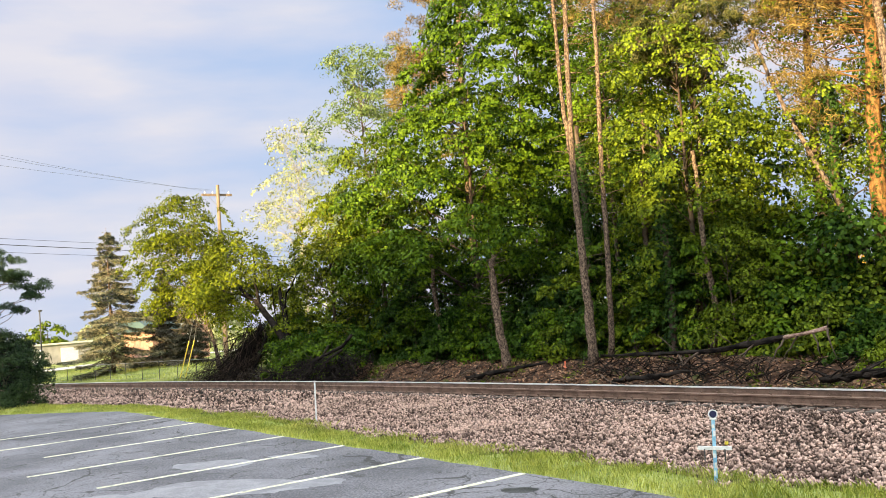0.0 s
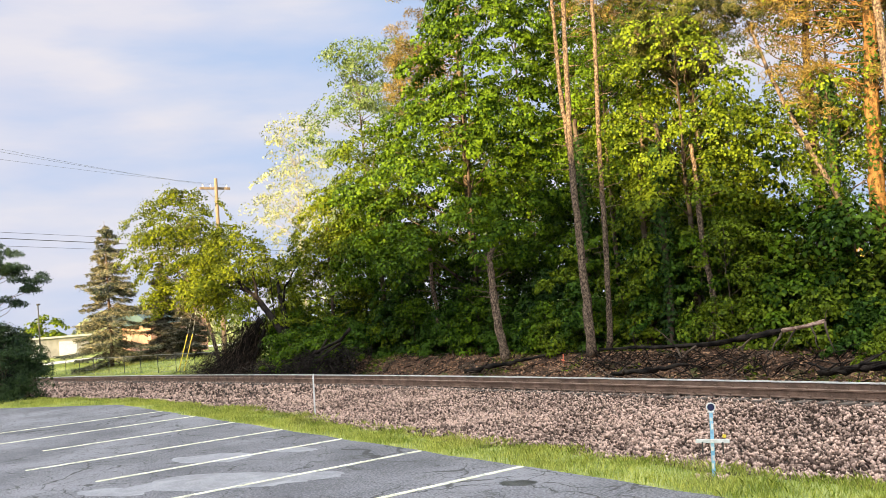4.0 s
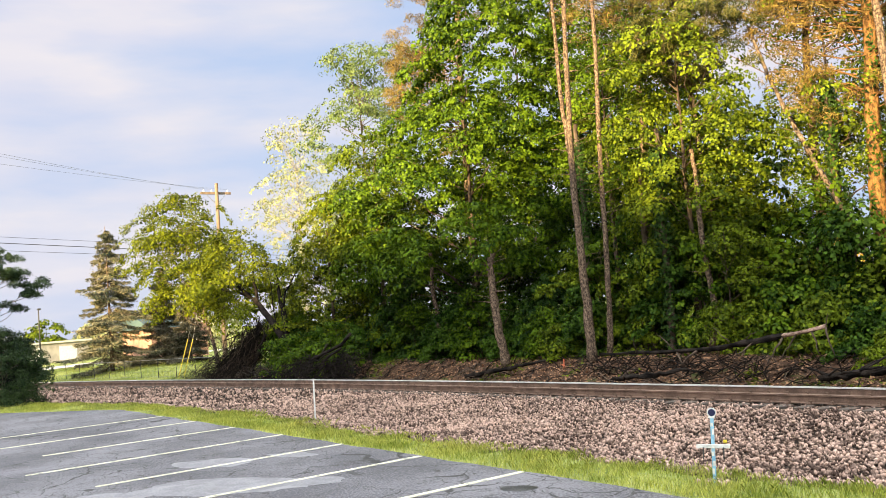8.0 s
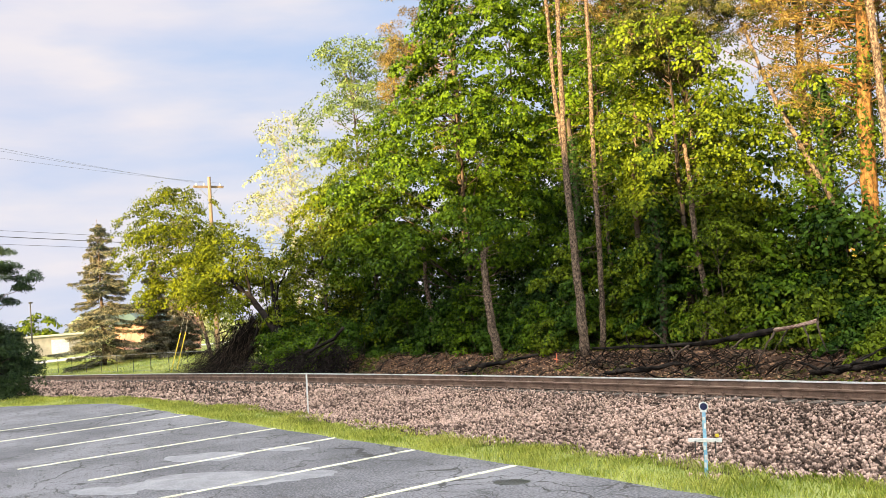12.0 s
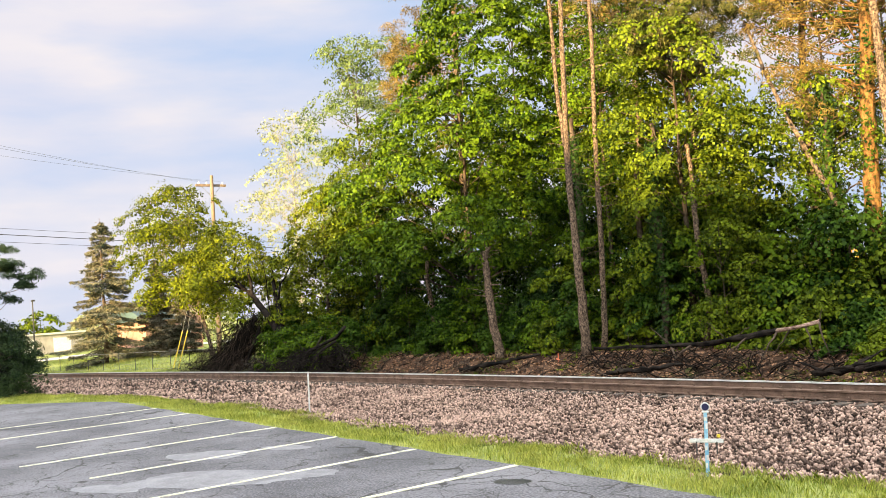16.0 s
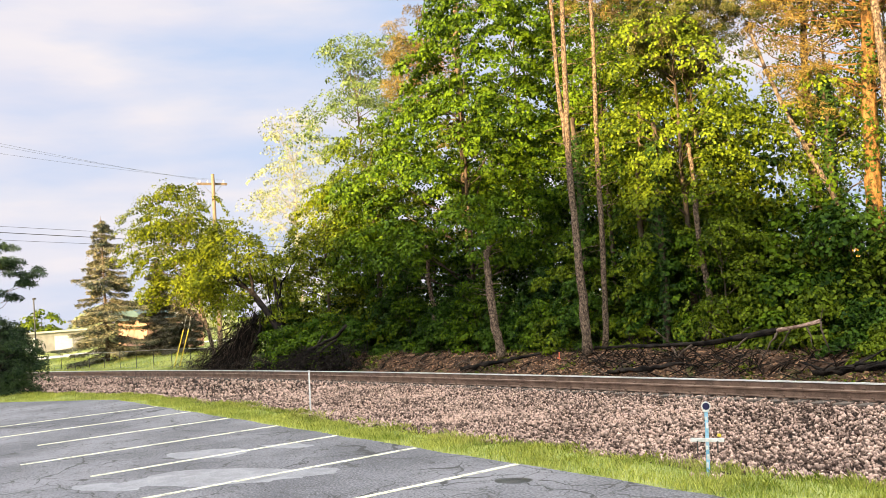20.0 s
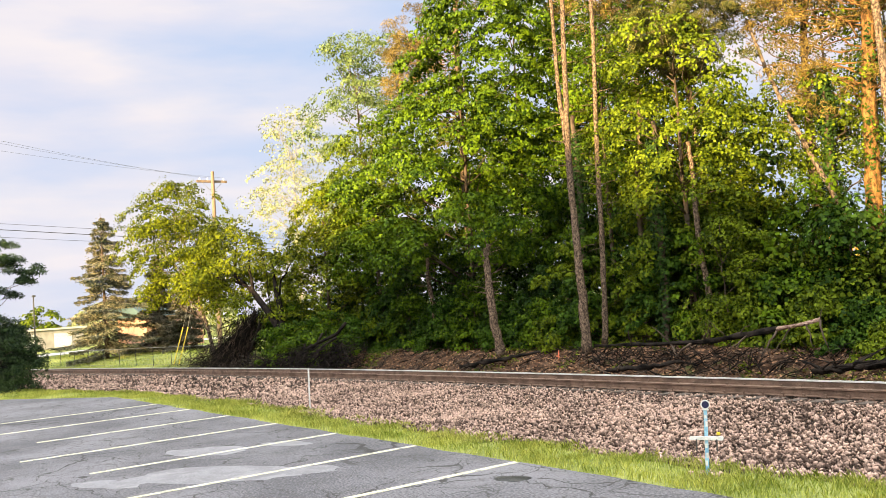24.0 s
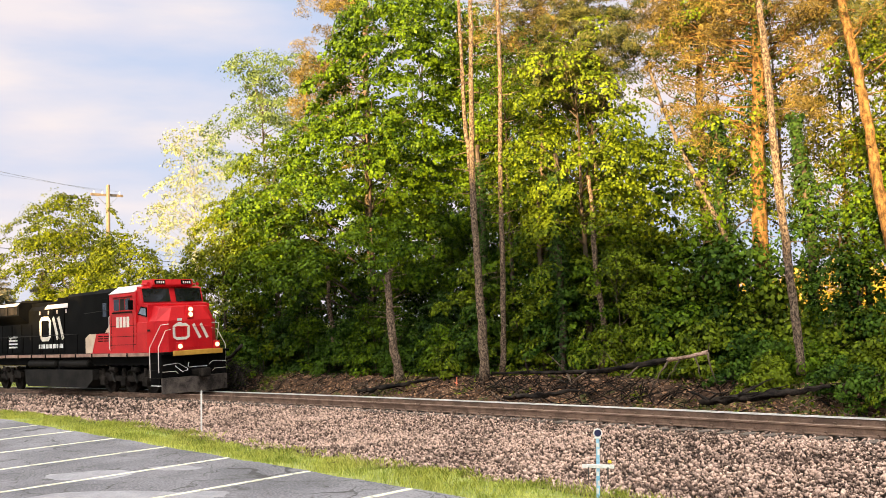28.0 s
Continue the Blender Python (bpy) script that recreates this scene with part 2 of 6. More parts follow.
def leaf_faces(C, N, size, rng, narrow=0.36, along=None):
    """Bent leaf blades at C facing N."""
    n = len(C)
    N = unit(N)
    D = rng.normal(size=(n, 3)) if along is None else along + rng.normal(size=(n, 3)) * 0.35
    D = unit(D - N * (D * N).sum(1, keepdims=True))
    B = np.cross(N, D)
    s = (size * rng.uniform(0.65, 1.35, n))[:, None]
    V = np.stack([C - D * s * 0.45 + B * s * narrow, C - D * s * 0.45 - B * s * narrow, C + D * s * 0.60 - N * s * 0.12], 1)
    return V.reshape(-1, 3)


def clump_points(centres, radii, per, rng, up=0.6):
    """Leaf places and normals in flattened clumps."""
    n = len(centres)
    K = np.repeat(np.arange(n), per)
    g = unit(rng.normal(size=(len(K), 3)))
    g[:, 2] = np.where(rng.random(len(K)) < 0.75, np.abs(g[:, 2]), g[:, 2])
    r = rng.uniform(0.3, 1.0, (len(K), 1)) ** 0.5
    P = centres[K] + g * r * radii[K]
    # drooping rim of each spray
    P[:, 2] -= 0.25 * radii[K][:, 2] * ((g[:, :2] ** 2).sum(1)) * 2
    N = unit(g * 0.75 + np.array([0, 0, up * 0.45]) + rng.normal(size=g.shape) * 0.42)
    return P, N


def spray_leaves(C, A, R, per, size, rng, narrow=0.44):
    """Leaf blades shingled over umbrella-shaped sprays: C centres, A axes, R radius and height of each spray."""
    K = np.repeat(np.arange(len(C)), per)
    A = unit(A)
    E = unit(np.cross(A, np.tile([0.31, 0.95, 0.05], (len(A), 1))))
    G = np.cross(A, E)
    n = len(K)
    ct = rng.uniform(0.02, 1.0, n)
    st = np.sqrt(1 - ct * ct)
    ph = rng.uniform(0, 2 * math.pi, n)
    rad = E[K] * np.cos(ph)[:, None] + G[K] * np.sin(ph)[:, None]
    lobes = 1 + 0.28 * np.sin(ph * 3 + K * 1.7) + 0.18 * np.sin(ph * 5 + K * 2.9)
    shell = rng.uniform(0.82, 1.06, n) * lobes
    P = C[K] + rad * (R[K, 0] * st * shell)[:, None] + A[K] * (R[K, 1] * ct * shell)[:, None]
    N = unit(A[K] * (0.35 + ct)[:, None] + rad * (0.9 * st)[:, None] + rng.normal(size=(n, 3)) * 0.34)
    D = rad * 0.8 - np.array([0, 0, 0.45]) + rng.normal(size=(n, 3)) * 0.5
    D = unit(D - N * (D * N).sum(1, keepdims=True))
    B = np.cross(N, D)
    s = (size * rng.uniform(0.7, 1.35, n))[:, None]
    V = np.stack([P - D * s * 0.5, P + B * s * narrow - D * s * 0.05, P + D * s * 0.58 - N * s * 0.16, P - B * s * narrow - D * s * 0.05], 1)
    return V.reshape(-1, 3)


def tube_data(points, radii, sides=7, rough=0.0):
    """Verts and faces of a tapered limb through the points."""
    V, F = [], []
    pts = [Vector(p) for p in points]
    for i, p in enumerate(pts):
        d = (pts[min(i + 1, len(pts) - 1)] - pts[max(i - 1, 0)]).normalized()
        a = d.orthogonal().normalized()
        if abs(d.z) > 0.5:
            a = (Vector((1, 0, 0)) - d * d.x).normalized()
        b = d.cross(a)
        for k in range(sides):
            t = 2 * math.pi * k / sides
            r = radii[i]
            if rough:
                r *= 1 + rough * noise.noise((p.x * 3 + math.cos(t) * 1.6, p.y * 3 + math.sin(t) * 1.6, p.z * 2.2)) + rough * 0.7 * noise.noise((math.cos(t) * 5 + p.x, math.sin(t) * 5, p.z * 7))
            V.append(tuple(p + (a * math.cos(t) + b * math.sin(t)) * r))
    for i in range(len(pts) - 1):
        for k in range(sides):
            j = (k + 1) % sides
            F.append((i * sides + k, i * sides + j, (i + 1) * sides + j, (i + 1) * sides + k))
    F.append(tuple(range(sides - 1, -1, -1)))
    F.append(tuple((len(pts) - 1) * sides + k for k in range(sides)))
    return V, F


def tubes_mesh(name, limbs, mat, rough=0.0):
    V, F = [], []
    for pts, rad, sides in limbs:
        v, f = tube_data(pts, rad, sides, rough)
        o = len(V)
        V += v
        F += [tuple(i + o for i in q) for q in f]
    return mesh_from(name, V, F, mat, True)


def bm_box(bm, x0, x1, y0, y1, z0, z1, bevel=0.0):
    made = bmesh.ops.create_cube(bm, size=1.0)["verts"]
    bmesh.ops.scale(bm, vec=(x1 - x0, y1 - y0, z1 - z0), verts=made)
    bmesh.ops.translate(bm, vec=((x0 + x1) / 2, (y0 + y1) / 2, (z0 + z1) / 2), verts=made)
    if bevel:
        es = {e for v in made for e in v.link_edges}
        bmesh.ops.bevel(bm, geom=list(es), offset=bevel, segments=2, affect="EDGES", profile=0.5)
    return bm


def box(x0, x1, y0, y1, z0, z1, bevel=0.0):
    return bm_box(bmesh.new(), x0, x1, y0, y1, z0, z1, bevel)


def bm_prism(bm, poly, axis, a, b):
    """Extrudes a polygon in the two other axes from a to b along axis."""
    def at(p, w):
        return {"x": (w, p[0], p[1]), "y": (p[0], w, p[1]), "z": (p[0], p[1], w)}[axis]
    lo = [bm.verts.new(at(p, a)) for p in poly]
    hi = [bm.verts.new(at(p, b)) for p in poly]
    n = len(poly)
    bm.faces.new(lo)
    bm.faces.new(hi[::-1])
    for i in range(n):
        bm.faces.new((lo[i], hi[i], hi[(i + 1) % n], lo[(i + 1) % n]))
    bmesh.ops.recalc_face_normals(bm, faces=bm.faces)
    return bm


def prism(poly, axis, a, b):
    return bm_prism(bmesh.new(), poly, axis, a, b)


def bm_tube(bm, points, r, sides=8):
    rad = r if isinstance(r, (list, tuple)) else [r] * len(points)
    V, F = tube_data(points, rad, sides)
    vs = [bm.verts.new(v) for v in V]
    for f in F:
        bm.faces.new([vs[i] for i in f])
    return bm


def tube(points, r, sides=8):
    return bm_tube(bmesh.new(), points, r, sides)


# ---- the lie of the land ----
D0, BEND, RAIL_Z, SLOPE = 18.245, 0.0022, -0.08, 0.0019
LOT_Y, LOT_X0 = 8.1, -30.2


def lot_edge(x):
    """Far edge of the car park, cut off slantwise at its end."""
    return LOT_Y - 0.52 * max(-30.1 - x, 0)


def rail_z(u):
    return RAIL_Z + SLOPE * max(min(u, 60), -100) - 0.0001 * min(max(u, -100) + 20, 0) ** 2


def track_point(u, v, w):
    """u along the line, v towards the car park, w above the rail tops."""
    th = BEND * u
    return Vector((math.sin(th) / BEND - v * math.sin(th), D0 - (1 - math.cos(th)) / BEND - v * math.cos(th), rail_z(u) + w + 0.0143 * v))


def line_y(x):
    return D0 - (1 - math.cos(BEND * max(min(x, 200), -200))) / BEND


def smooth(a, b, x):
    t = min(max((x - a) / (b - a), 0), 1)
    return t * t * (3 - 2 * t)


def land(x, y):
    yc = line_y(x)
    v = yc - y
    zt = rail_z(x) - 0.24
    wob = 0.05 * noise.noise((x * 0.5, y * 0.5, 0)) + 0.03 * noise.noise((x * 1.7, y * 1.7, 3))
    if y <= LOT_Y:
        return -0.03 + wob * smooth(0.1, 1.5, y - lot_edge(x))
    if v > 1.75:
        s = (y - LOT_Y) / max(yc - 1.75 - LOT_Y, 0.1)
        return (-0.03) * (1 - s) + zt * s - 0.16 * math.sin(math.pi * s) * smooth(0.1, 0.4, s) + wob * smooth(0, 0.15, s) * (1 - s)
    if v > -1.75:
        return zt
    w = -v - 1.75
    z = zt - 0.22 * smooth(0, 1.0, w) + 0.75 * smooth(0.8, 3.6, w) + 0.4 * smooth(4, 12, w) + wob * 1.6 * smooth(0.3, 1.2, w)
    lawn = smooth(-44, -52, x)
    zl = zt - 0.1 * smooth(0, 1.0, w) + 0.55 * smooth(1.0, 7, w) + 0.25 * smooth(8, 26, w) + wob * 0.6 * smooth(0.3, 1.2, w)
    return z * (1 - lawn) + zl * lawn 


def verge_edge(x):
    """Where the grass gives way to the stones."""
    return 9.45 + 0.6 * smooth(-17, -25, x) - 0.14 * max(-25.5 - x, 0) - 0.14 * max(-31 - x, 0) + 0.35 * noise.noise((x * 0.5, 1, 5)) + 0.5 * smooth(-10, -4, x)


def axis_steps(a, b, fine0, fine1, step, grow=1.35):
    out = list(np.arange(fine0, fine1 + 1e-6, step))
    s, x = step, fine0
    while x > a:
        s *= grow
        x -= s
        out.insert(0, x)
    s, x = step, fine1
    while x < b:
        s *= grow
        x += s
        out.append(x)
    return out


def build_ground():
    xs = axis_steps(-3500, 3500, -64, 8, 0.4)
    ys = axis_steps(-3000, 3500, 6.9, 27, 0.3)
    V = [(x, y, land(x, y) - (0.06 if verge_edge(x) < y < line_y(x) + 2.2 and -82 < x < 3 else 0)) for y in ys for x in xs]
    nx = len(xs)
    F, I = [], []
    for j in range(len(ys) - 1):
        for i in range(nx - 1):
            F.append((j * nx + i, j * nx + i + 1, (j + 1) * nx + i + 1, (j + 1) * nx + i))
            x, y = (xs[i] + xs[i + 1]) / 2, (ys[j] + ys[j + 1]) / 2
            v = line_y(x) - y
            n = noise.noise((x * 0.6, y * 0.6, 7)) * 0.5
            s = (y - LOT_Y) / max(line_y(x) - LOT_Y, 0.1)
            if y < min(LOT_Y, verge_edge(x) - 0.3 + n) or (v > 0 and y < verge_edge(x) - 0.25 + n):
                I.append(0)
            elif v > -2.6 + n * 0.5:
                I.append(1)
            elif x > -46 + n * 4 and y < 70:
                I.append(2)
            else:
                I.append(0)
    tagged(place("ground", mesh_from("ground", V, F, [TURF, SHADED_SOIL, LITTER], True, I)), "grass verge, gravelly trackside and leaf-strewn bank", "ground", kind="structure")


build_ground()

# ---- trees ----


def spline(p0, p1, sag, n, rng, wob=0.08):
    p0, p1 = np.array(p0, float), np.array(p1, float)
    L = np.linalg.norm(p1 - p0)
    pts = []
    for i in range(n):
        t = i / (n - 1)
        p = p0 + (p1 - p0) * t + np.array([0, 0, sag * L * math.sin(math.pi * t)])
        if 0 < i < n - 1:
            p = p + rng.normal(size=3) * wob * L * 0.25
        pts.append(tuple(p))
    return pts


def broadleaf(name, x, y, profile, clumps, per, size, leafmat, label, seed, trunk=0.22, bark=None, lean=(0, 0), spray=(0.75, 0.32), limbs=26, fill=0.45, category="tree", trunk_top=0.8):
    """profile: rows of height above the base, radius across, radius in depth, shift across, shift in depth."""
    rng = np.random.default_rng(seed)
    z0 = land(x, y) - 0.05
    pr = np.array(profile, float)
    hs = pr[:, 0]
    root = tagged(place(name, None, m=pose(x, y, z0)), label, category)
    top = hs[-1]
    zs = np.linspace(hs[0], top, 200)
    rad = np.interp(zs, hs, pr[:, 1]) * np.interp(zs, hs, pr[:, 2])
    w = rad ** 0.6 + 0.02
    clumps = int(clumps * 2.0)
    # boughs are spread through the crown, and each carries a drooping layer of sprays
    nb = max(clumps // 5, 8)
    z = rng.choice(zs, nb, p=w / w.sum())
    ang = rng.uniform(0, 2 * math.pi, nb)
    rr = np.maximum(rng.uniform(fill, 1.0, nb), rng.uniform(fill * 0.5, 1.0, nb))
    wob = np.array([1 + 0.5 * noise.noise((math.cos(a) * 1.7, math.sin(a) * 1.7, b * 0.55 + seed)) for a, b in zip(ang, z)])
    BC = np.stack([np.interp(z, hs, pr[:, 3]) + np.cos(ang) * rr * wob * np.interp(z, hs, pr[:, 1]), np.interp(z, hs, pr[:, 4]) + np.sin(ang) * rr * wob * np.interp(z, hs, pr[:, 2]), z], 1)
    out = np.stack([np.cos(ang), np.sin(ang), 0 * ang], 1)
    BA = unit(np.array([0, 0, 1.0]) + out * 0.45 + rng.normal(size=(nb, 3)) * 0.14)
    K = np.arange(clumps) % nb
    q = rng.normal(size=(clumps, 3))
    q -= BA[K] * (q * BA[K]).sum(1, keepdims=True)
    q = unit(q) * np.sqrt(rng.random((clumps, 1)))
    reach = spray[0] * 1.5 * np.minimum(rng.uniform(0.7, 1.3, nb), 0.35 + np.interp(z, hs, pr[:, 1]) / (spray[0] * 2.4))
    fall = (q ** 2).sum(1)
    C = BC[K] + q * reach[K][:, None] - BA[K] * (0.42 * reach[K] * fall)[:, None] + rng.normal(size=(clumps, 3)) * 0.05
    q2 = rng.uniform(0.6, 1.35, clumps)
    R = np.stack([q2 * spray[0] * 0.66, q2 * spray[1] * 0.80], 1)
    A = BA[K] + unit(q) * fall[:, None] * 0.6 + rng.normal(size=(clumps, 3)) * 0.15
    place("crown", blade_mesh("crown", spray_leaves(C, A, R, max(int(per * 0.55), 8), size * 0.83, rng), leafmat, 4), root)
    tt = top * trunk_top
    tp = [(lean[0] * t * tt + rng.normal() * 0.04 * t, lean[1] * t * tt + rng.normal() * 0.04 * t, t * tt) for t in np.linspace(0, 1, 9)]
    tr = [trunk * (1.25 if i == 0 else 1) * (1 - 0.85 * i / 8) for i in range(9)]
    place("trunk", tubes_mesh("trunk", [(tp, tr, 10)], bark or BARK), root)
    for i in rng.choice(nb, min(limbs, nb), replace=False):
        c = BC[i]
        zs0 = max(hs[0] * 0.6, min(c[2] - 0.5 * math.hypot(c[0], c[1]), tt * 0.95))
        t = zs0 / tt
        lm = (spline((lean[0] * zs0, lean[1] * zs0, zs0), c, 0.06, 6, rng), [max(0.012, trunk * 0.42 * (1 - 0.6 * t) * (1 - k / 5.6)) for k in range(6)], 5)
        place("limb", tubes_mesh("limb", [lm], bark or BARK), root)
    return root


def pine(name, pts, radii, tufts, label, seed, leafmat=None, per=60, tuft=(0.55, 0.30), stubs=10, bark=None, ivy=None):
    """A bare pine trunk through world points, with needle tufts (centre, spread) high up."""
    rng = np.random.default_rng(seed)
    base = Vector(pts[0])
    root = tagged(place(name, None, m=pose(*base)), label, "tree")
    rel = [tuple(Vector(p) - base) for p in pts]
    n = 46
    ts = np.linspace(0, len(rel) - 1, n)
    A = np.array(rel)
    Q = np.stack([np.interp(ts, range(len(rel)), A[:, k]) for k in range(3)], 1)
    Q[1:-1, :2] += rng.normal(size=(n - 2, 2)) * 0.008 + 0.03 * np.sin(np.linspace(0, 9, n - 2) + seed)[:, None]
    rd = np.interp(ts, range(len(rel)), radii)
    place("trunk", tubes_mesh("trunk", [([tuple(q) for q in Q], list(rd), 14)], bark or PINE_BARK, 0.3), root)
    lm = []
    for k in range(stubs):
        i = rng.integers(8, n - 1)
        a = rng.uniform(0, 2 * math.pi)
        L = rng.uniform(0.25, 1.1)
        p = Q[i]
        lm.append((spline(p, p + np.array([math.cos(a) * L, math.sin(a) * L, rng.uniform(-0.15, 0.3) * L]), 0.05, 4, rng), [0.022, 0.016, 0.011, 0.006], 4))
    C, R = [], []
    for c, s, k in tufts:
        c = np.array(c) - np.array(base)
        for _ in range(k):
            q = c + rng.normal(size=3) * np.array(s) * 0.6
            C.append(q)
            R.append((tuft[0] * rng.uniform(0.6, 1.3), tuft[0] * rng.uniform(0.6, 1.3), tuft[1]))
            if rng.random() < 0.4:
                i = int(np.argmin(np.abs(Q[:, 2] - (q[2] - 0.3 * math.hypot(q[0] - Q[-1][0], q[1] - Q[-1][1]) - rng.uniform(0, 1.0)))))
                s0 = Q[i] + (Q[min(i + 1, n - 1)] - Q[i]) * rng.random()
                lm.append((spline(s0, q, -0.06, 6, rng, 0.14), [0.034, 0.028, 0.022, 0.017, 0.012, 0.006], 5))
    for one in lm:
        place("limb", tubes_mesh("limb", [one], bark or PINE_BARK), root)
    if C:
        C, R = np.array(C), np.array(R)
        P, N = clump_points(C, R, int(per * 1.5), rng, 0.3)
        place("needles", blade_mesh("needles", leaf_faces(P, N, 0.17, rng, 0.09), leafmat or L_PINE), root)
    if ivy:
        z1, m, rad = ivy
        t = rng.uniform(0, 1, m) ** 0.8
        hz = t * z1
        cx, cy = np.interp(hz, Q[:, 2], Q[:, 0]), np.interp(hz, Q[:, 2], Q[:, 1])
        a = rng.uniform(0, 2 * math.pi, m)
        rr = rad * rng.uniform(0.5, 1.15, m) * (1 + 0.35 * np.sin(hz * 2.3 + seed))
        P = np.stack([cx + np.cos(a) * rr, cy + np.sin(a) * rr, hz], 1)
        N = np.stack([np.cos(a), np.sin(a), 0.4 + 0 * a], 1) + rng.normal(size=(m, 3)) * 0.3
        place("ivy", blade_mesh("ivy", leaf_faces(P, N, 0.12, rng), L_IVY), root)
    return root


def spruce(name, x, y, height, radius, seed, label, mat=None, bare=0.06, sparse=1.0, tier=1.0):
    rng = np.random.default_rng(seed)
    z0 = land(x, y) - 0.03
    root = tagged(place(name, None, m=pose(x, y, z0)), label, "tree")
    place("trunk", tubes_mesh("trunk", [([(0, 0, t * height) for t in np.linspace(0, 1, 8)], [0.17 * (1 - 0.93 * t) for t in np.linspace(0, 1, 8)], 9)], PINE_BARK), root)
    lm, P, N, A = [], [], [], []
    zt = height * bare
    while zt < height * 0.985:
        z = zt
        f = 1 - z / height
        L0 = radius * (f ** 0.74) * (0.86 + 0.14 * math.sin(z * 3)) + 0.12
        for k in range(rng.integers(5, 8)):
            a = rng.uniform(0, 2 * math.pi)
            L = L0 * rng.uniform(0.6, 1.2)
            z = zt + rng.uniform(-0.5, 0.5) * tier * 0.34
            d = np.array([math.cos(a), math.sin(a), 0])
            pts = [tuple(d * L * t + np.array([0, 0, z - 0.52 * L * t + 0.30 * L * t * t])) for t in (0, 0.3, 0.6, 1)]
            lm.append((pts, [0.035 * f + 0.01, 0.022 * f + 0.008, 0.012, 0.005], 4))
            m = int(150 * L * sparse) + 8
            t = rng.uniform(0.18, 1.0, m)
            s = np.array([-d[1], d[0], 0])
            w = rng.normal(size=m) * (0.15 * L + 0.05) * (1.1 - 0.75 * t)
            q = d[None] * (L * t)[:, None] + s[None] * w[:, None]
            q[:, 2] = z - 0.52 * L * t + 0.30 * L * t * t - np.abs(rng.normal(size=m)) * 0.13
            P.append(q)
            N.append(np.tile([0, 0, 0.5], (m, 1)) + d[None] * 0.3 + rng.normal(size=(m, 3)) * 0.6)
            A.append(np.tile(d, (m, 1)) + s[None] * np.sign(w)[:, None] * 0.7)
        zt += tier * (0.20 + 0.16 * f)
    tagged(place("bough_tangle", tubes_mesh("bough_tangle", lm, BARK), root), kind="stuff")
    P, N, A = np.concatenate(P), np.concatenate(N), np.concatenate(A)
    place("needles", blade_mesh("needles", leaf_faces(P, N, 0.24, rng, 0.14, A), mat or L_SPRUCE), root)
    return root


def shrub(name, x, y, h, rx, ry, clumps, per, size, mat, label, seed, spray=(0.5, 0.28)):
    return broadleaf(name, x, y, [(0.1, rx * 0.8, ry * 0.8, 0, 0), (h * 0.4, rx, ry, 0, 0), (h * 0.8, rx * 0.75, ry * 0.75, 0, 0), (h, rx * 0.25, ry * 0.25, 0, 0)], clumps, per, size, mat, label, seed, trunk=0.05, spray=spray, limbs=6, category="shrub", trunk_top=0.6)


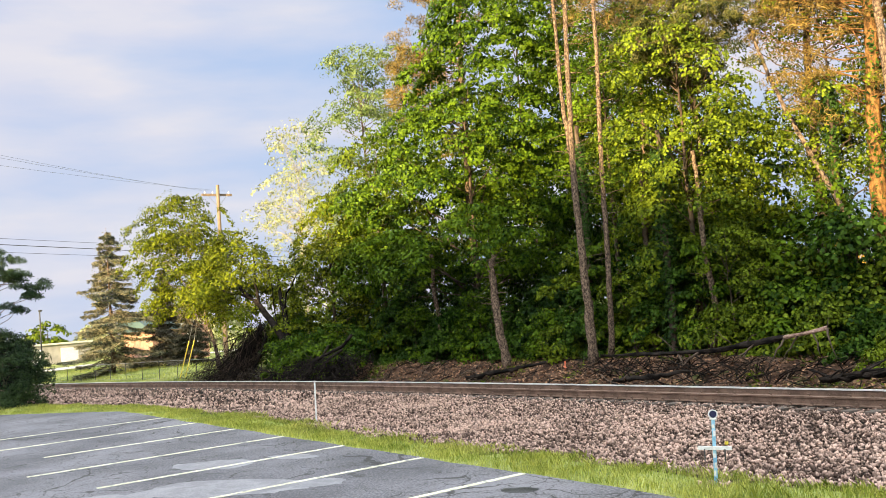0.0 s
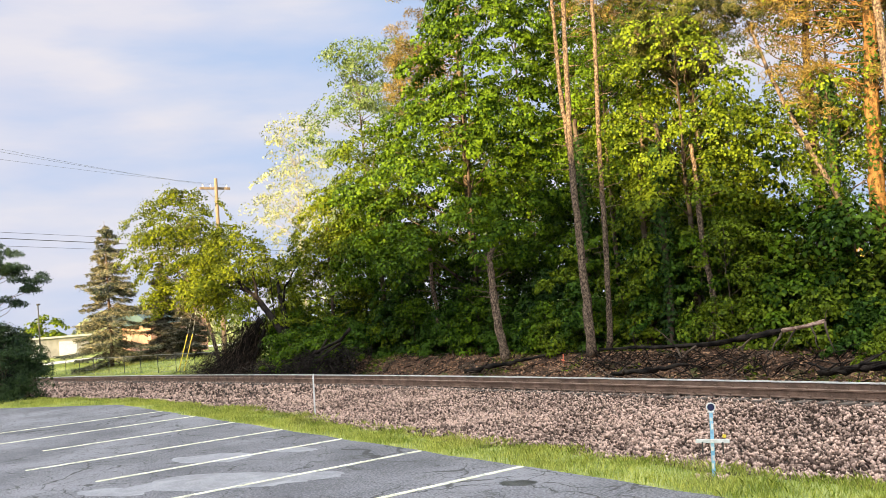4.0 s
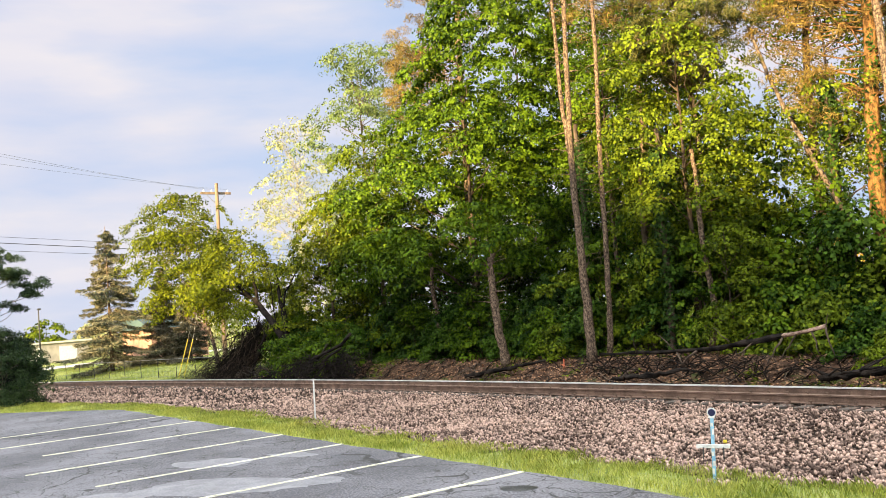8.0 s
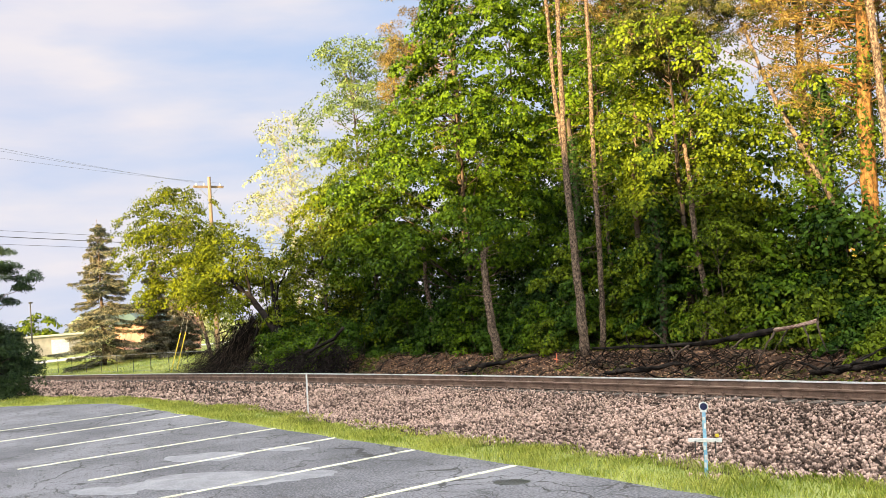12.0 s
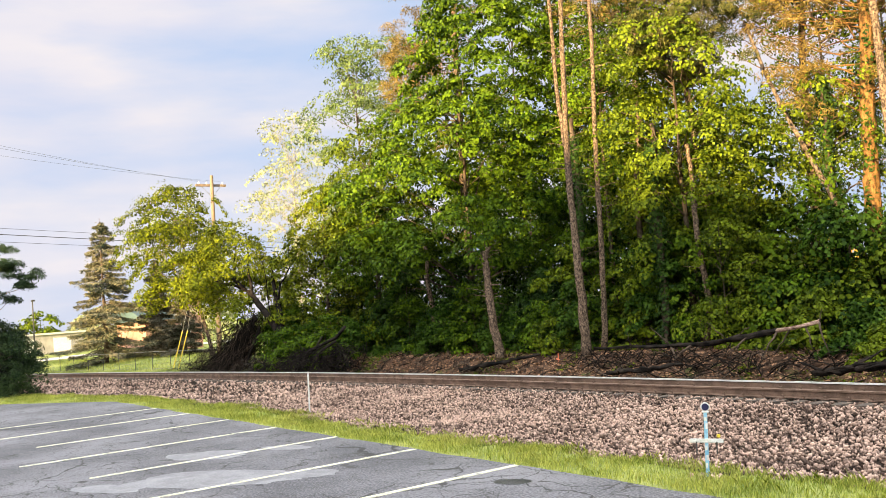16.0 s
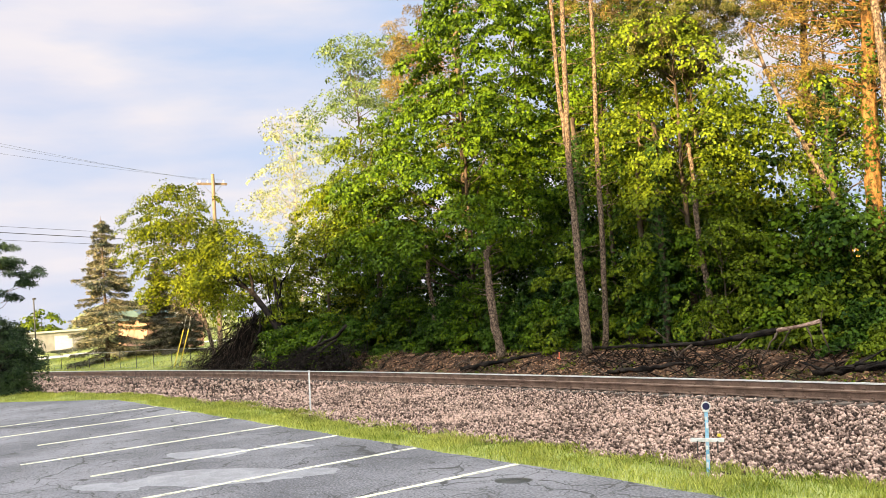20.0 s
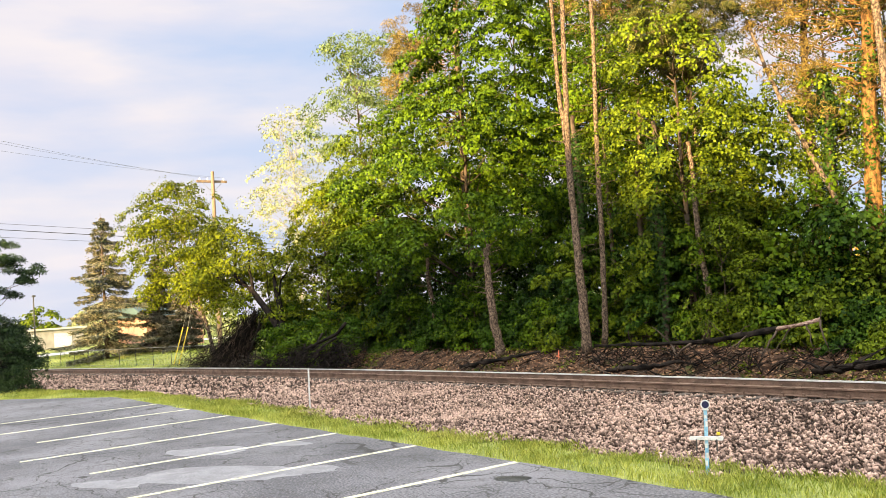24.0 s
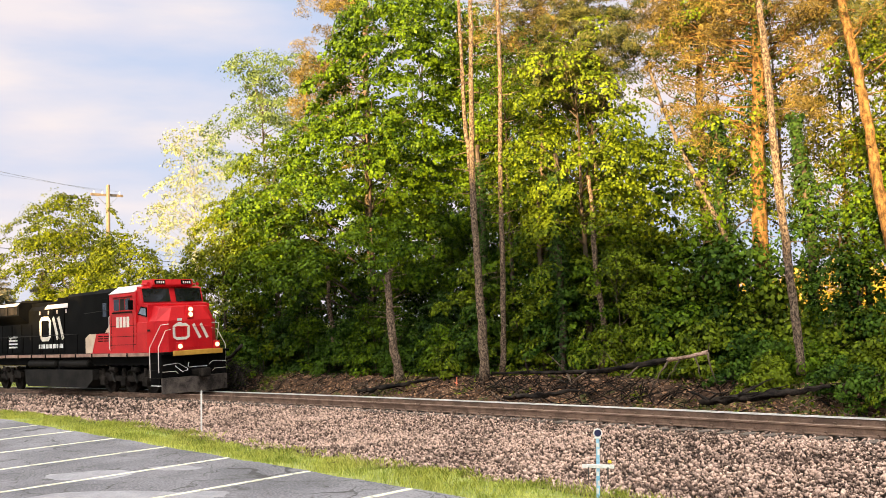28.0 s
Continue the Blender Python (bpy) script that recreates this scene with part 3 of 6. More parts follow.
def build_forest():
    broadleaf("maple_tree", -34.2, 26.0, [(3.5, 5.0, 3.4, 2.4, -2.3), (4.6, 6.5, 4.2, 1.0, -1.8), (6.0, 6.9, 4.4, 0.2, -1.2), (8.5, 6.4, 4.2, 0.1, -0.4), (11.5, 5.2, 3.7, 1.1, 0), (14.5, 4.4, 3.2, 2.2, 0), (17.8, 3.2, 2.2, 2.8, 0)], 980, 100, 0.15, L_MAPLE, "tall dense maple in full deep-green leaf", 11, trunk=0.14, spray=(0.62, 0.30), limbs=34)
    broadleaf("elm_tree", -50.5, 30.0, [(5, 2.6, 2.6, 1, 0), (9, 4.0, 3.2, 0.5, 0), (14, 4.6, 3.5, -0.6, 0), (17.5, 4.0, 2.9, 0.4, 0), (20.4, 2.2, 2.0, 1.6, 0)], 330, 74, 0.15, L_LIGHT, "tall airy tree with light green leaves", 12, trunk=0.16, spray=(0.85, 0.42), limbs=34, fill=0.2)
    broadleaf("pale_tree", -80.5, 40.0, [(4, 3, 3, 0, 0), (10, 4.6, 4.6, 0.4, 0), (15, 5.2, 5.0, -0.4, 0), (19, 4.2, 4.2, -0.6, 0), (22.5, 1.6, 1.6, 0.2, 0)], 330, 30, 0.20, L_PALE, "thinly leaved pale tree behind the woods", 13, trunk=0.14, bark=PALE_BARK, spray=(0.8, 0.5), limbs=110, fill=0.25)
    broadleaf("roadside_tree", -42.8, 22.8, [(0.3, 2.6, 2.2, 0, -0.3), (2.5, 3.0, 2.7, 0, -0.2), (5, 2.8, 2.6, 0, 0), (7.2, 2.0, 2.0, 0.3, 0.2), (8.8, 0.8, 0.8, 0.3, 0.3)], 260, 130, 0.13, L_LIME, "bushy yellow-green tree at the wood's edge", 14, trunk=0.14, limbs=20, spray=(0.7, 0.28))
    broadleaf("thicket_tree", -39.5, 24.0, [(0.3, 2.4, 2.0, 0, 0), (3, 2.6, 2.4, 0, 0), (7, 2.6, 2.4, 0, 0), (10.5, 1.8, 1.8, 0, 0), (12, 0.6, 0.6, 0, 0)], 230, 110, 0.14, L_YELLOW, "dense yellow-green tree at the wood's edge", 19, trunk=0.16, limbs=18)
    broken = broadleaf("broken_tree", -42.4, 19.6, [(3.4, 1.2, 1.2, -3.6, -0.6), (4.6, 3.0, 2.6, -4.6, -0.6), (5.9, 3.4, 2.9, -5.0, -0.5), (7.0, 2.4, 2.2, -5.0, -0.4), (7.9, 0.9, 0.9, -4.8, -0.3)], 190, 120, 0.13, L_LIME, "broken leaning tree with a yellow-green crown", 15, trunk=0.05, lean=(-0.1, -0.05), bark=CHAR, limbs=0, fill=0.2)
    rng = np.random.default_rng(151)
    for pts, rad in (([(0.6, 0.2, 1.2), (-0.3, 0, 2.5), (-2.0, -0.3, 4.0), (-3.8, -0.5, 5.0), (-5.2, -0.6, 6.4)], [0.19, 0.18, 0.155, 0.115, 0.04]), ([(0.9, 0.3, 0.0), (0.5, 0.2, 1.3), (-0.2, 0.2, 3.6), (-0.6, 0.2, 5.4)], [0.22, 0.20, 0.15, 0.06]), ([(-2.0, -0.3, 4.0), (-2.6, -0.2, 5.2), (-3.0, 0, 6.9)], [0.10, 0.07, 0.02]), ([(-2.8, -0.4, 4.5), (-4.6, -0.9, 4.9), (-6.6, -1.2, 5.6)], [0.09, 0.06, 0.02]), ([(-0.2, 0.2, 3.6), (0.8, 0.1, 4.6), (2.4, 0, 5.6)], [0.06, 0.045, 0.015]), ([(-3.8, -0.5, 5.0), (-4.2, -0.3, 6.2), (-4.2, 0, 7.4)], [0.08, 0.05, 0.02])):
        A = np.array(pts)
        tt = np.linspace(0, len(A) - 1, 12)
        Q = np.stack([np.interp(tt, range(len(A)), A[:, k]) for k in range(3)], 1) + rng.normal(size=(12, 3)) * 0.03
        place("limb", tubes_mesh("limb", [([tuple(v) for v in Q], list(np.interp(tt, range(len(A)), rad)), 8)], CHAR, 0.3), broken)
    broadleaf("linden_tree", -50.3, 19.4, [(4.0, 1.2, 1.2, -3.2, -0.6), (6.0, 2.4, 2.5, -3.7, -0.9), (8.3, 2.9, 3.0, -3.7, -1.0), (9.9, 2.2, 2.3, -3.7, -0.9), (11.1, 0.8, 0.8, -3.7, -0.6)], 230, 120, 0.13, L_LIME, "round-crowned yellow-green tree on the lawn", 16, trunk=0.13, bark=GREY_BARK, lean=(-0.36, -0.08))
    broadleaf("sapling_tree", -20.8, 25.4, [(1.2, 2.6, 1.6, 0, 0), (5, 3.2, 2.0, 0, 0), (8, 3.4, 2.2, 0, 0), (10.5, 2.8, 2.0, 0.2, 0), (12.4, 1.2, 1.0, 0.2, 0)], 300, 130, 0.12, L_YELLOW, "slender yellow-green tree among the pines", 17, trunk=0.14, limbs=30, spray=(0.75, 0.26))
    broadleaf("wood_tree", -11.6, 25.8, [(0.3, 2.2, 1.6, 0, 0), (0.9, 2.3, 1.8, 0, 0), (1.5, 1.5, 1.2, 0, 0)], 60, 120, 0.12, L_YELLOW, "leafy green tree at the back of the bank", 18, trunk=0.12)
    for k, (x, y, h, mat) in enumerate([(-26.5, 27.5, 14.5, L_MAPLE), (-17.0, 28.5, 13.5, L_YELLOW), (-8.6, 28.0, 12.5, L_YELLOW), (-10.6, 31.0, 13.0, L_YELLOW), (-28.8, 30.0, 17.5, L_YELLOW)]):
        broadleaf("airy_tree", x, y, [(h * 0.34, 1.6, 1.4, 0, 0), (h * 0.5, 2.4, 2.0, 0, 0), (h * 0.85, 2.6, 2.0, 0.2, 0), (h, 0.8, 0.8, 0, 0)], 150, 85, 0.115, mat, "thin-crowned tree with sunlit leaves", 80 + k, trunk=0.13, spray=(0.75, 0.35), limbs=26, fill=0.2)
    for k, (x, y, h, mat) in enumerate([(-12.7, 29.6, 12.0, L_OLIVE), (-10.7, 28.4, 11.0, L_YELLOW), (-14.4, 32.4, 15.5, L_OLIVE), (-11.9, 33.0, 14.5, L_YELLOW), (-9.4, 30.6, 13.5, L_OLIVE), (-17.4, 33.5, 17.0, L_OLIVE), (-21.0, 34.0, 17.0, L_YELLOW), (-7.4, 27.6, 12.0, L_YELLOW)]):
        broadleaf("airy_tree", x, y, [(h * 0.22, 1.3, 1.2, 0, 0), (h * 0.5, 2.2, 1.8, 0, 0), (h * 0.85, 2.3, 1.8, 0.2, 0), (h, 0.8, 0.8, 0, 0)], 120, 70, 0.115, mat, "thin-crowned tree with golden sunlit leaves", 330 + k, trunk=0.12, spray=(0.75, 0.35), limbs=22, fill=0.2)
    # pines
    pine("pine_tree", [(-23.05, 22.3, 0.1), (-23.2, 22.3, 3.1), (-23.24, 22.3, 6.1), (-23.02, 22.3, 9.7), (-22.94, 22.3, 12.75), (-22.8, 22.4, 19.0)], [0.175, 0.14, 0.115, 0.09, 0.075, 0.04], [((-22.8, 22.4, 17.5), (1.6, 1.2, 1.6), 26)], "tall forked pine with a bare flaking trunk", 31, stubs=44)
    pine("pine_tree", [(-23.26, 22.32, 6.6), (-23.36, 22.34, 7.8), (-23.45, 22.34, 9.8), (-23.57, 22.34, 12.96), (-23.7, 22.4, 18.0)], [0.085, 0.085, 0.075, 0.06, 0.035], [((-23.6, 22.4, 17.0), (1.6, 1.2, 1.4), 22)], "second stem of the forked pine", 32, stubs=24)
    pine("pine_tree", [(-22.94, 23.0, 0.3), (-22.55, 23.0, 4.6), (-22.4, 23.0, 8.6), (-22.24, 23.0, 12.6), (-22.1, 23.0, 17.5)], [0.10, 0.088, 0.078, 0.068, 0.04], [((-22.0, 23.2, 16.0), (1.8, 1.2, 1.8), 24)], "slim pine with a bare trunk", 33, stubs=26)
    pine("pine_snag", [(-27.3, 21.8, 0.05), (-27.62, 21.8, 2.33), (-28.0, 21.9, 3.9), (-28.2, 22.4, 4.4)], [0.17, 0.145, 0.125, 0.10], [], "leaning dead pine stem with broken stubs", 34, stubs=30)
    pine("bare_trunk", [(-34.1, 23.6, 0.4), (-34.38, 23.6, 2.8), (-34.6, 23.7, 5.0)], [0.10, 0.095, 0.08], [], "dim grey trunk in the shade of the maple", 49, stubs=8)
    pine("bare_trunk", [(-19.4, 24.2, 0.4), (-19.2, 24.2, 1.8), (-19.4, 24.2, 4.8), (-19.6, 24.3, 7.0)], [0.11, 0.10, 0.085, 0.06], [], "slim grey-brown trunk among the leaves", 50, stubs=8)
    pine("pine_tree", [(-36.8, 28.0, 0.4), (-36.9, 28.0, 8.0), (-36.9, 28.0, 13.8), (-36.5, 28.0, 17.9), (-36.4, 28.0, 23.0)], [0.22, 0.2, 0.16, 0.13, 0.05], [((-41.4, 28.4, 15.6), (2.0, 1.5, 2.4), 110), ((-37.6, 27.4, 19.0), (2.8, 1.5, 2.0), 80)], "tall pine with browned needles", 35, leafmat=L_BROWN, per=110)
    pine("pine_tree", [(-21.1, 27.0, 0.3), (-21.0, 27.0, 2.0), (-21.1, 27.0, 5.2), (-21.5, 27.0, 9.7), (-21.6, 27.1, 16.4)], [0.12, 0.12, 0.11, 0.10, 0.05], [((-20.6, 25.6, 11.2), (2.2, 1.0, 1.3), 90), ((-20.9, 26.4, 13.6), (2.4, 1.3, 1.4), 60)], "pine with dark tufted needles", 36, per=150, tuft=(0.42, 0.22), bark=BARK)
    pine("pine_tree", [(-25.6, 28.6, 0.6), (-25.5, 28.6, 7), (-25.2, 28.6, 12), (-25.0, 28.6, 18)], [0.2, 0.17, 0.13, 0.05], [((-24.4, 27.6, 14.6), (2.8, 1.4, 1.8), 70), ((-25, 28.4, 17.5), (2.2, 1.4, 1.4), 30)], "tall pine with browned needles", 43, leafmat=L_BROWN, per=110)
    pine("pine_tree", [(-18.4, 29.5, 0.7), (-18.4, 29.5, 6), (-18.2, 29.5, 11), (-18.0, 29.5, 16)], [0.18, 0.16, 0.12, 0.05], [((-18.6, 28.6, 13.4), (2.8, 1.4, 1.6), 70)], "tall pine with browned needles", 44, leafmat=L_BROWN, per=110)
    pine("ivy_trunk", [(-21.1, 24.2, 0.3), (-21.0, 24.2, 4.0), (-21.0, 24.3, 8.0)], [0.13, 0.12, 0.08], [], "trunk wrapped in dark ivy", 37, ivy=(7.0, 2600, 0.30), bark=BARK)
    pine("ivy_trunk", [(-24.9, 24.3, 0.3), (-24.9, 24.3, 4.0), (-24.9, 24.3, 9.0)], [0.13, 0.12, 0.08], [], "trunk wrapped in dark ivy", 45, ivy=(8.0, 2400, 0.26), bark=BARK)
    pine("dead_trunk", [(-14.5, 27.0, 0.6), (-16.11, 27.0, 4.57), (-17.38, 27.0, 7.46), (-18.24, 27.0, 9.38), (-18.8, 27.0, 11.26)], [0.11, 0.085, 0.075, 0.06, 0.04], [], "grey dead trunk leaning across the gap", 38, bark=GREY_BARK, stubs=16)
    pine("pine_tree", [(-15.6, 28.0, 0.7), (-15.4, 28.0, 4.6), (-15.2, 28.0, 8.0), (-15.0, 28.0, 12.0), (-15.0, 28.0, 19.0)], [0.26, 0.24, 0.22, 0.19, 0.08], [((-15.4, 27.6, 12.6), (2.4, 1.2, 1.4), 60), ((-16.8, 27.6, 9.0), (1.3, 1.0, 1.2), 26), ((-13.6, 27.6, 8.6), (0.9, 0.8, 1.0), 12), ((-12.6, 27.6, 11.4), (1.8, 1.0, 1.2), 40), ((-17.6, 27.4, 11.6), (1.6, 1.0, 1.2), 36)], "stout ivy-clad pine with a glowing orange-brown trunk", 39, bark=SCOTS_BARK, ivy=(12.0, 1500, 0.34), leafmat=L_BROWN, per=100)
    pine("pine_tree", [(-11.8, 23.0, 0.4), (-11.9, 23.0, 4.0), (-12.1, 23.0, 6.7), (-12.2, 23.0, 10.7), (-12.3, 23.0, 16.0)], [0.11, 0.11, 0.10, 0.09, 0.04], [((-12.3, 23, 13.6), (1.5, 1.0, 1.4), 22)], "slender pine with a bare reddish trunk", 40, stubs=16)
    pine("pine_tree", [(-9.6, 25.0, 0.6), (-10.2, 25.0, 5.2), (-10.5, 25.0, 8.0), (-10.8, 25.0, 10.7), (-11.2, 25.0, 15.0)], [0.15, 0.14, 0.13, 0.11, 0.05], [((-11.0, 25, 13.2), (1.5, 1.0, 1.4), 24), ((-9.6, 25.4, 10.0), (1.0, 0.8, 0.9), 14)], "leaning pine with an orange sunlit trunk", 41, bark=SCOTS_BARK, leafmat=L_PINE)
    pine("ivy_trunk", [(-16.6, 27.5, 0.7), (-16.4, 27.5, 4.0), (-16.5, 27.5, 9.0)], [0.16, 0.14, 0.08], [], "trunk wrapped in dark ivy", 42, ivy=(8.0, 2600, 0.30), bark=BARK)
    pine("ivy_trunk", [(-13.0, 26.6, 0.7), (-13.0, 26.6, 4.0), (-13.2, 26.6, 8.0)], [0.14, 0.12, 0.08], [], "trunk wrapped in dark ivy", 46, ivy=(7.4, 2400, 0.28), bark=BARK)
    pine("bare_trunk", [(-22.6, 25.0, 0.3), (-22.6, 25.0, 3.0), (-22.6, 25.1, 7.0)], [0.12, 0.11, 0.08], [], "dim brown trunk among the leaves", 48, stubs=8, bark=BARK)
    # understorey along the bank
    rng = np.random.default_rng(5)
    x = -46.0
    i = 0
    while x < -3:
        h = 2.4 + 2.4 * rng.random() - (1.2 if -29 < x < -26 else 0)
        if x > -18:
            h = 1.3 + 1.3 * rng.random() - (0.6 if -15 < x < -9 else 0)
        y = 23.6 + 1.3 * rng.random() + (0.6 if x < -38 else 0)
        # Darker leaf colours left of x = -26 paint the shade under the maple.
        shrub("shrub", x, y, h, 1.2 + 0.5 * rng.random(), 1.0, 62, 105, 0.09 + 0.05 * rng.random(), (L_UNDER, L_IVY, L_UNDER, L_IVY, L_MAPLE)[i % 5] if x < -26 else (L_UNDER, L_MAPLE, L_YELLOW, L_MAPLE, L_YELLOW)[i % 5], "dense leafy undergrowth on the bank", 100 + i, (0.42, 0.2))
        x += 1.25 + 0.8 * rng.random()
        i += 1
    for k, (x, y, h, r) in enumerate([(-10.2, 22.0, 1.1, 1.0), (-8.6, 21.8, 1.3, 1.1), (-6.8, 21.8, 1.4, 1.2), (-12.6, 22.8, 0.8, 0.8), (-33.6, 22.9, 1.5, 0.9), (-25.4, 22.9, 1.3, 0.7)]):
        shrub("low_shrub", x, y, h, r, 0.8, 46, 100, 0.09, L_YELLOW if k % 2 else L_UNDER, "low leafy growth at the foot of the wood", 150 + k, (0.3, 0.16))
    for k, (x, y, h, r) in enumerate([(-37.6, 22.8, 2.4, 1.3), (-35.4, 23.0, 2.9, 1.4), (-32.4, 23.0, 2.6, 1.3), (-30.6, 23.2, 3.0, 1.3), (-29.2, 23.4, 2.3, 1.1), (-26.4, 23.2, 2.0, 1.0), (-24.6, 23.6, 2.6, 1.0)]):
        shrub("shrub", x, y, h, r, 0.9, 52, 90, 0.11, (L_UNDER, L_MAPLE)[k % 2], "dense leafy undergrowth under the maple", 400 + k, (0.42, 0.2))
    # trees behind
    for k, (x, y, h, r, mat) in enumerate([(-46, 34, 13, 4.0, L_YELLOW), (-40.5, 32, 14, 3.6, L_YELLOW), (-32, 33, 15, 4.0, L_UNDER), (-27, 32, 14, 4, L_UNDER), (-24.5, 33, 9.5, 3.0, L_UNDER), (-7, 31, 9, 3.6, L_UNDER), (-3, 29, 10, 3.5, L_YELLOW), (-11, 35, 2.4, 2.0, L_UNDER), (-36.4, 31.5, 19.5, 3.4, L_MAPLE), (-31.6, 31.0, 19.0, 3.2, L_MAPLE), (-28.4, 32.5, 17.0, 3.2, L_MAPLE)]):
        broadleaf("wood_tree", x, y, [(0.6, r * 0.7, r * 0.6, 0, 0), (h * 0.4, r, r * 0.7, 0, 0), (h * 0.75, r * 0.8, r * 0.6, 0, 0), (h, r * 0.2, r * 0.2, 0, 0)], 110 if h < 16.5 else 190, 44, 0.27 if h < 16.5 else 0.2, mat, "leafy tree deep in the woods", 60 + k, trunk=0.18, spray=(1.0, 0.4), limbs=10)
    for k, (x, y, h, r) in enumerate([(-44.5, 27.5, 6.5, 2.2), (-41.0, 28.5, 7.5, 2.3), (-37.0, 29.0, 8, 2.4), (-33.4, 29.2, 7.5, 2.3), (-30.2, 28.6, 7, 2.2), (-27.2, 29.6, 7.5, 2.3), (-24.0, 27.6, 6.5, 2.0), (-21.4, 27.8, 5.8, 1.9), (-18.6, 27.0, 4.6, 1.6), (-15.2, 26.0, 4.2, 1.5), (-16.8, 26.6, 5.4, 1.5), (-14.0, 25.6, 2.6, 1.3), (-11.2, 25.6, 2.5, 1.3), (-8.8, 25.4, 2.8, 1.3), (-12.4, 27.2, 4.9, 1.8), (-10.0, 26.6, 5.2, 1.7), (-7.6, 26.6, 5.6, 1.9), (-17.2, 25.3, 3.0, 1.3)]):
        if x > -13:
            broadleaf("wood_tree", x, y, [(3.2 if h > 3 else 0.4, r * 0.8, r * 0.6, 0, 0), (h * 0.85, r, r * 0.7, 0, 0), (h + 0.6, r * 0.3, r * 0.3, 0, 0)], 46, 90, 0.12, (L_UNDER, L_MAPLE)[k % 2], "leafy green tree spreading over the undergrowth", 260 + k, trunk=0.12, spray=(0.7, 0.3), limbs=8)
            continue
        broadleaf("wood_tree", x, y, [(0.2, r * 0.8, r * 0.6, 0, 0), (h * 0.3, r, r * 0.7, 0, 0), (h * 0.75, r * 0.8, r * 0.6, 0, 0), (h, r * 0.3, r * 0.3, 0, 0)], 110, 48, 0.18, (L_UNDER, L_MAPLE, L_YELLOW)[k % 3] if x > -24 else L_UNDER, "dense dark growth inside the wood", 260 + k, trunk=0.12, spray=(0.8, 0.4), limbs=8)
    for k, (x, y) in enumerate([(-83, 132), (-76, 128), (-66, 130), (-59, 130), (-53, 128), (-47, 126)]):
        broadleaf("distant_tree", x, y, [(0.3, 3.4, 3.0, 0, 0), (3.5, 4.4, 3.4, 0, 0), (7.5 + k % 2, 1.8, 1.4, 0, 0)], 70, 60, 0.5, L_SUN_GOLD, "distant tree with evening-sun gold painted into its leaves", 240 + k, trunk=0.2, spray=(1.6, 0.8), limbs=0)
    for k, (x, y) in enumerate([(-44, 62), (-52, 64)]):
        broadleaf("distant_tree", x, y, [(0.3, 3.4, 3.0, 0, 0), (4, 4.0, 3.4, 0, 0), (8.5, 1.4, 1.4, 0, 0)], 80, 60, 0.34, L_YELLOW, "sunlit yellow-green tree beyond the woods", 220 + k, trunk=0.2, spray=(1.2, 0.6), limbs=0)
    for k, (x, y) in enumerate([(-45.5, 21.4), (-42.0, 21.0), (-39.0, 21.6)]):
        shrub("shrub", x, y, 2.8 - 0.4 * k, 1.5, 1.2, 60, 100, 0.11, L_UNDER, "dark leafy shrub behind the brush pile", 170 + k, (0.42, 0.22))
    for k, (x, y, h) in enumerate([(-48.6, 21.6, 3.0), (-51.5, 22.6, 2.4), (-46.4, 22.6, 3.6), (-40.6, 19.3, 2.4), (-38.2, 20.0, 2.6), (-43.2, 20.9, 3.2)]):
        shrub("shrub", x, y, h, 1.5, 1.2, 60, 95, 0.11, L_MAPLE if k else L_UNDER, "dark leafy shrub under the leaning tree", 180 + k, (0.42, 0.22))
    spruce("spruce_tree", -74.2, 19.6, 11.6, 5.0, 51, "tall spruce with drooping tiers on the lawn", bare=0.06, sparse=0.95, tier=1.9)
    spruce("spruce_tree", -76.4, 24.6, 8.4, 3.0, 52, "smaller dusky spruce by the building", mat=L_DUSKY, sparse=1.4, tier=1.3)
    spruce("spruce_tree", -71.5, 25.0, 6.4, 2.6, 55, "low dusky spruce beside the utility pole", mat=L_DUSKY, sparse=1.3, tier=1.3)
    shrub("juniper_bush", -39.6, 6.2, 2.9, 1.9, 1.9, 260, 170, 0.062, L_JUNIPER, "dense dark evergreen bush at the car park's edge", 53, spray=(0.42, 0.26))
    pine("pine_tree", [(-40.6, 4.6, 0), (-40.5, 4.6, 3), (-40.4, 4.8, 7.5)], [0.16, 0.13, 0.04], [((-39.6, 6.6, 5.3), (0.7, 0.8, 0.5), 16), ((-39.3, 7.4, 4.5), (0.5, 0.6, 0.25), 9), ((-39.6, 6.4, 4.0), (0.6, 0.9, 0.35), 8), ((-40.4, 5.5, 7), (0.7, 0.9, 0.8), 14)], "dark pine with spreading tufted boughs", 54, leafmat=L_JUNIPER, per=130, tuft=(0.34, 0.16))


build_forest()

# ---- railway ----
RAIL = material("rail web", (0.10, 0.062, 0.045), (0.21, 0.135, 0.10), 0.75, 0.3, scale=3, fine=40, bump=0.2)
# Low metal and a pale base paint the sheen of the worn polished head.
RAIL_TOP = material("rail head", (0.66, 0.65, 0.64), (0.80, 0.79, 0.78), 0.35, 0.35, scale=3, fine=60, bump=0.05)
RAIL_RUST = material("rusty rail head", (0.24, 0.15, 0.115), (0.36, 0.25, 0.20), 0.6, 0.2, scale=3, fine=40, bump=0.1)
TIE = material("tie wood", (0.05, 0.04, 0.034), (0.14, 0.11, 0.09), 0.95, scale=4, fine=30, bump=0.7)


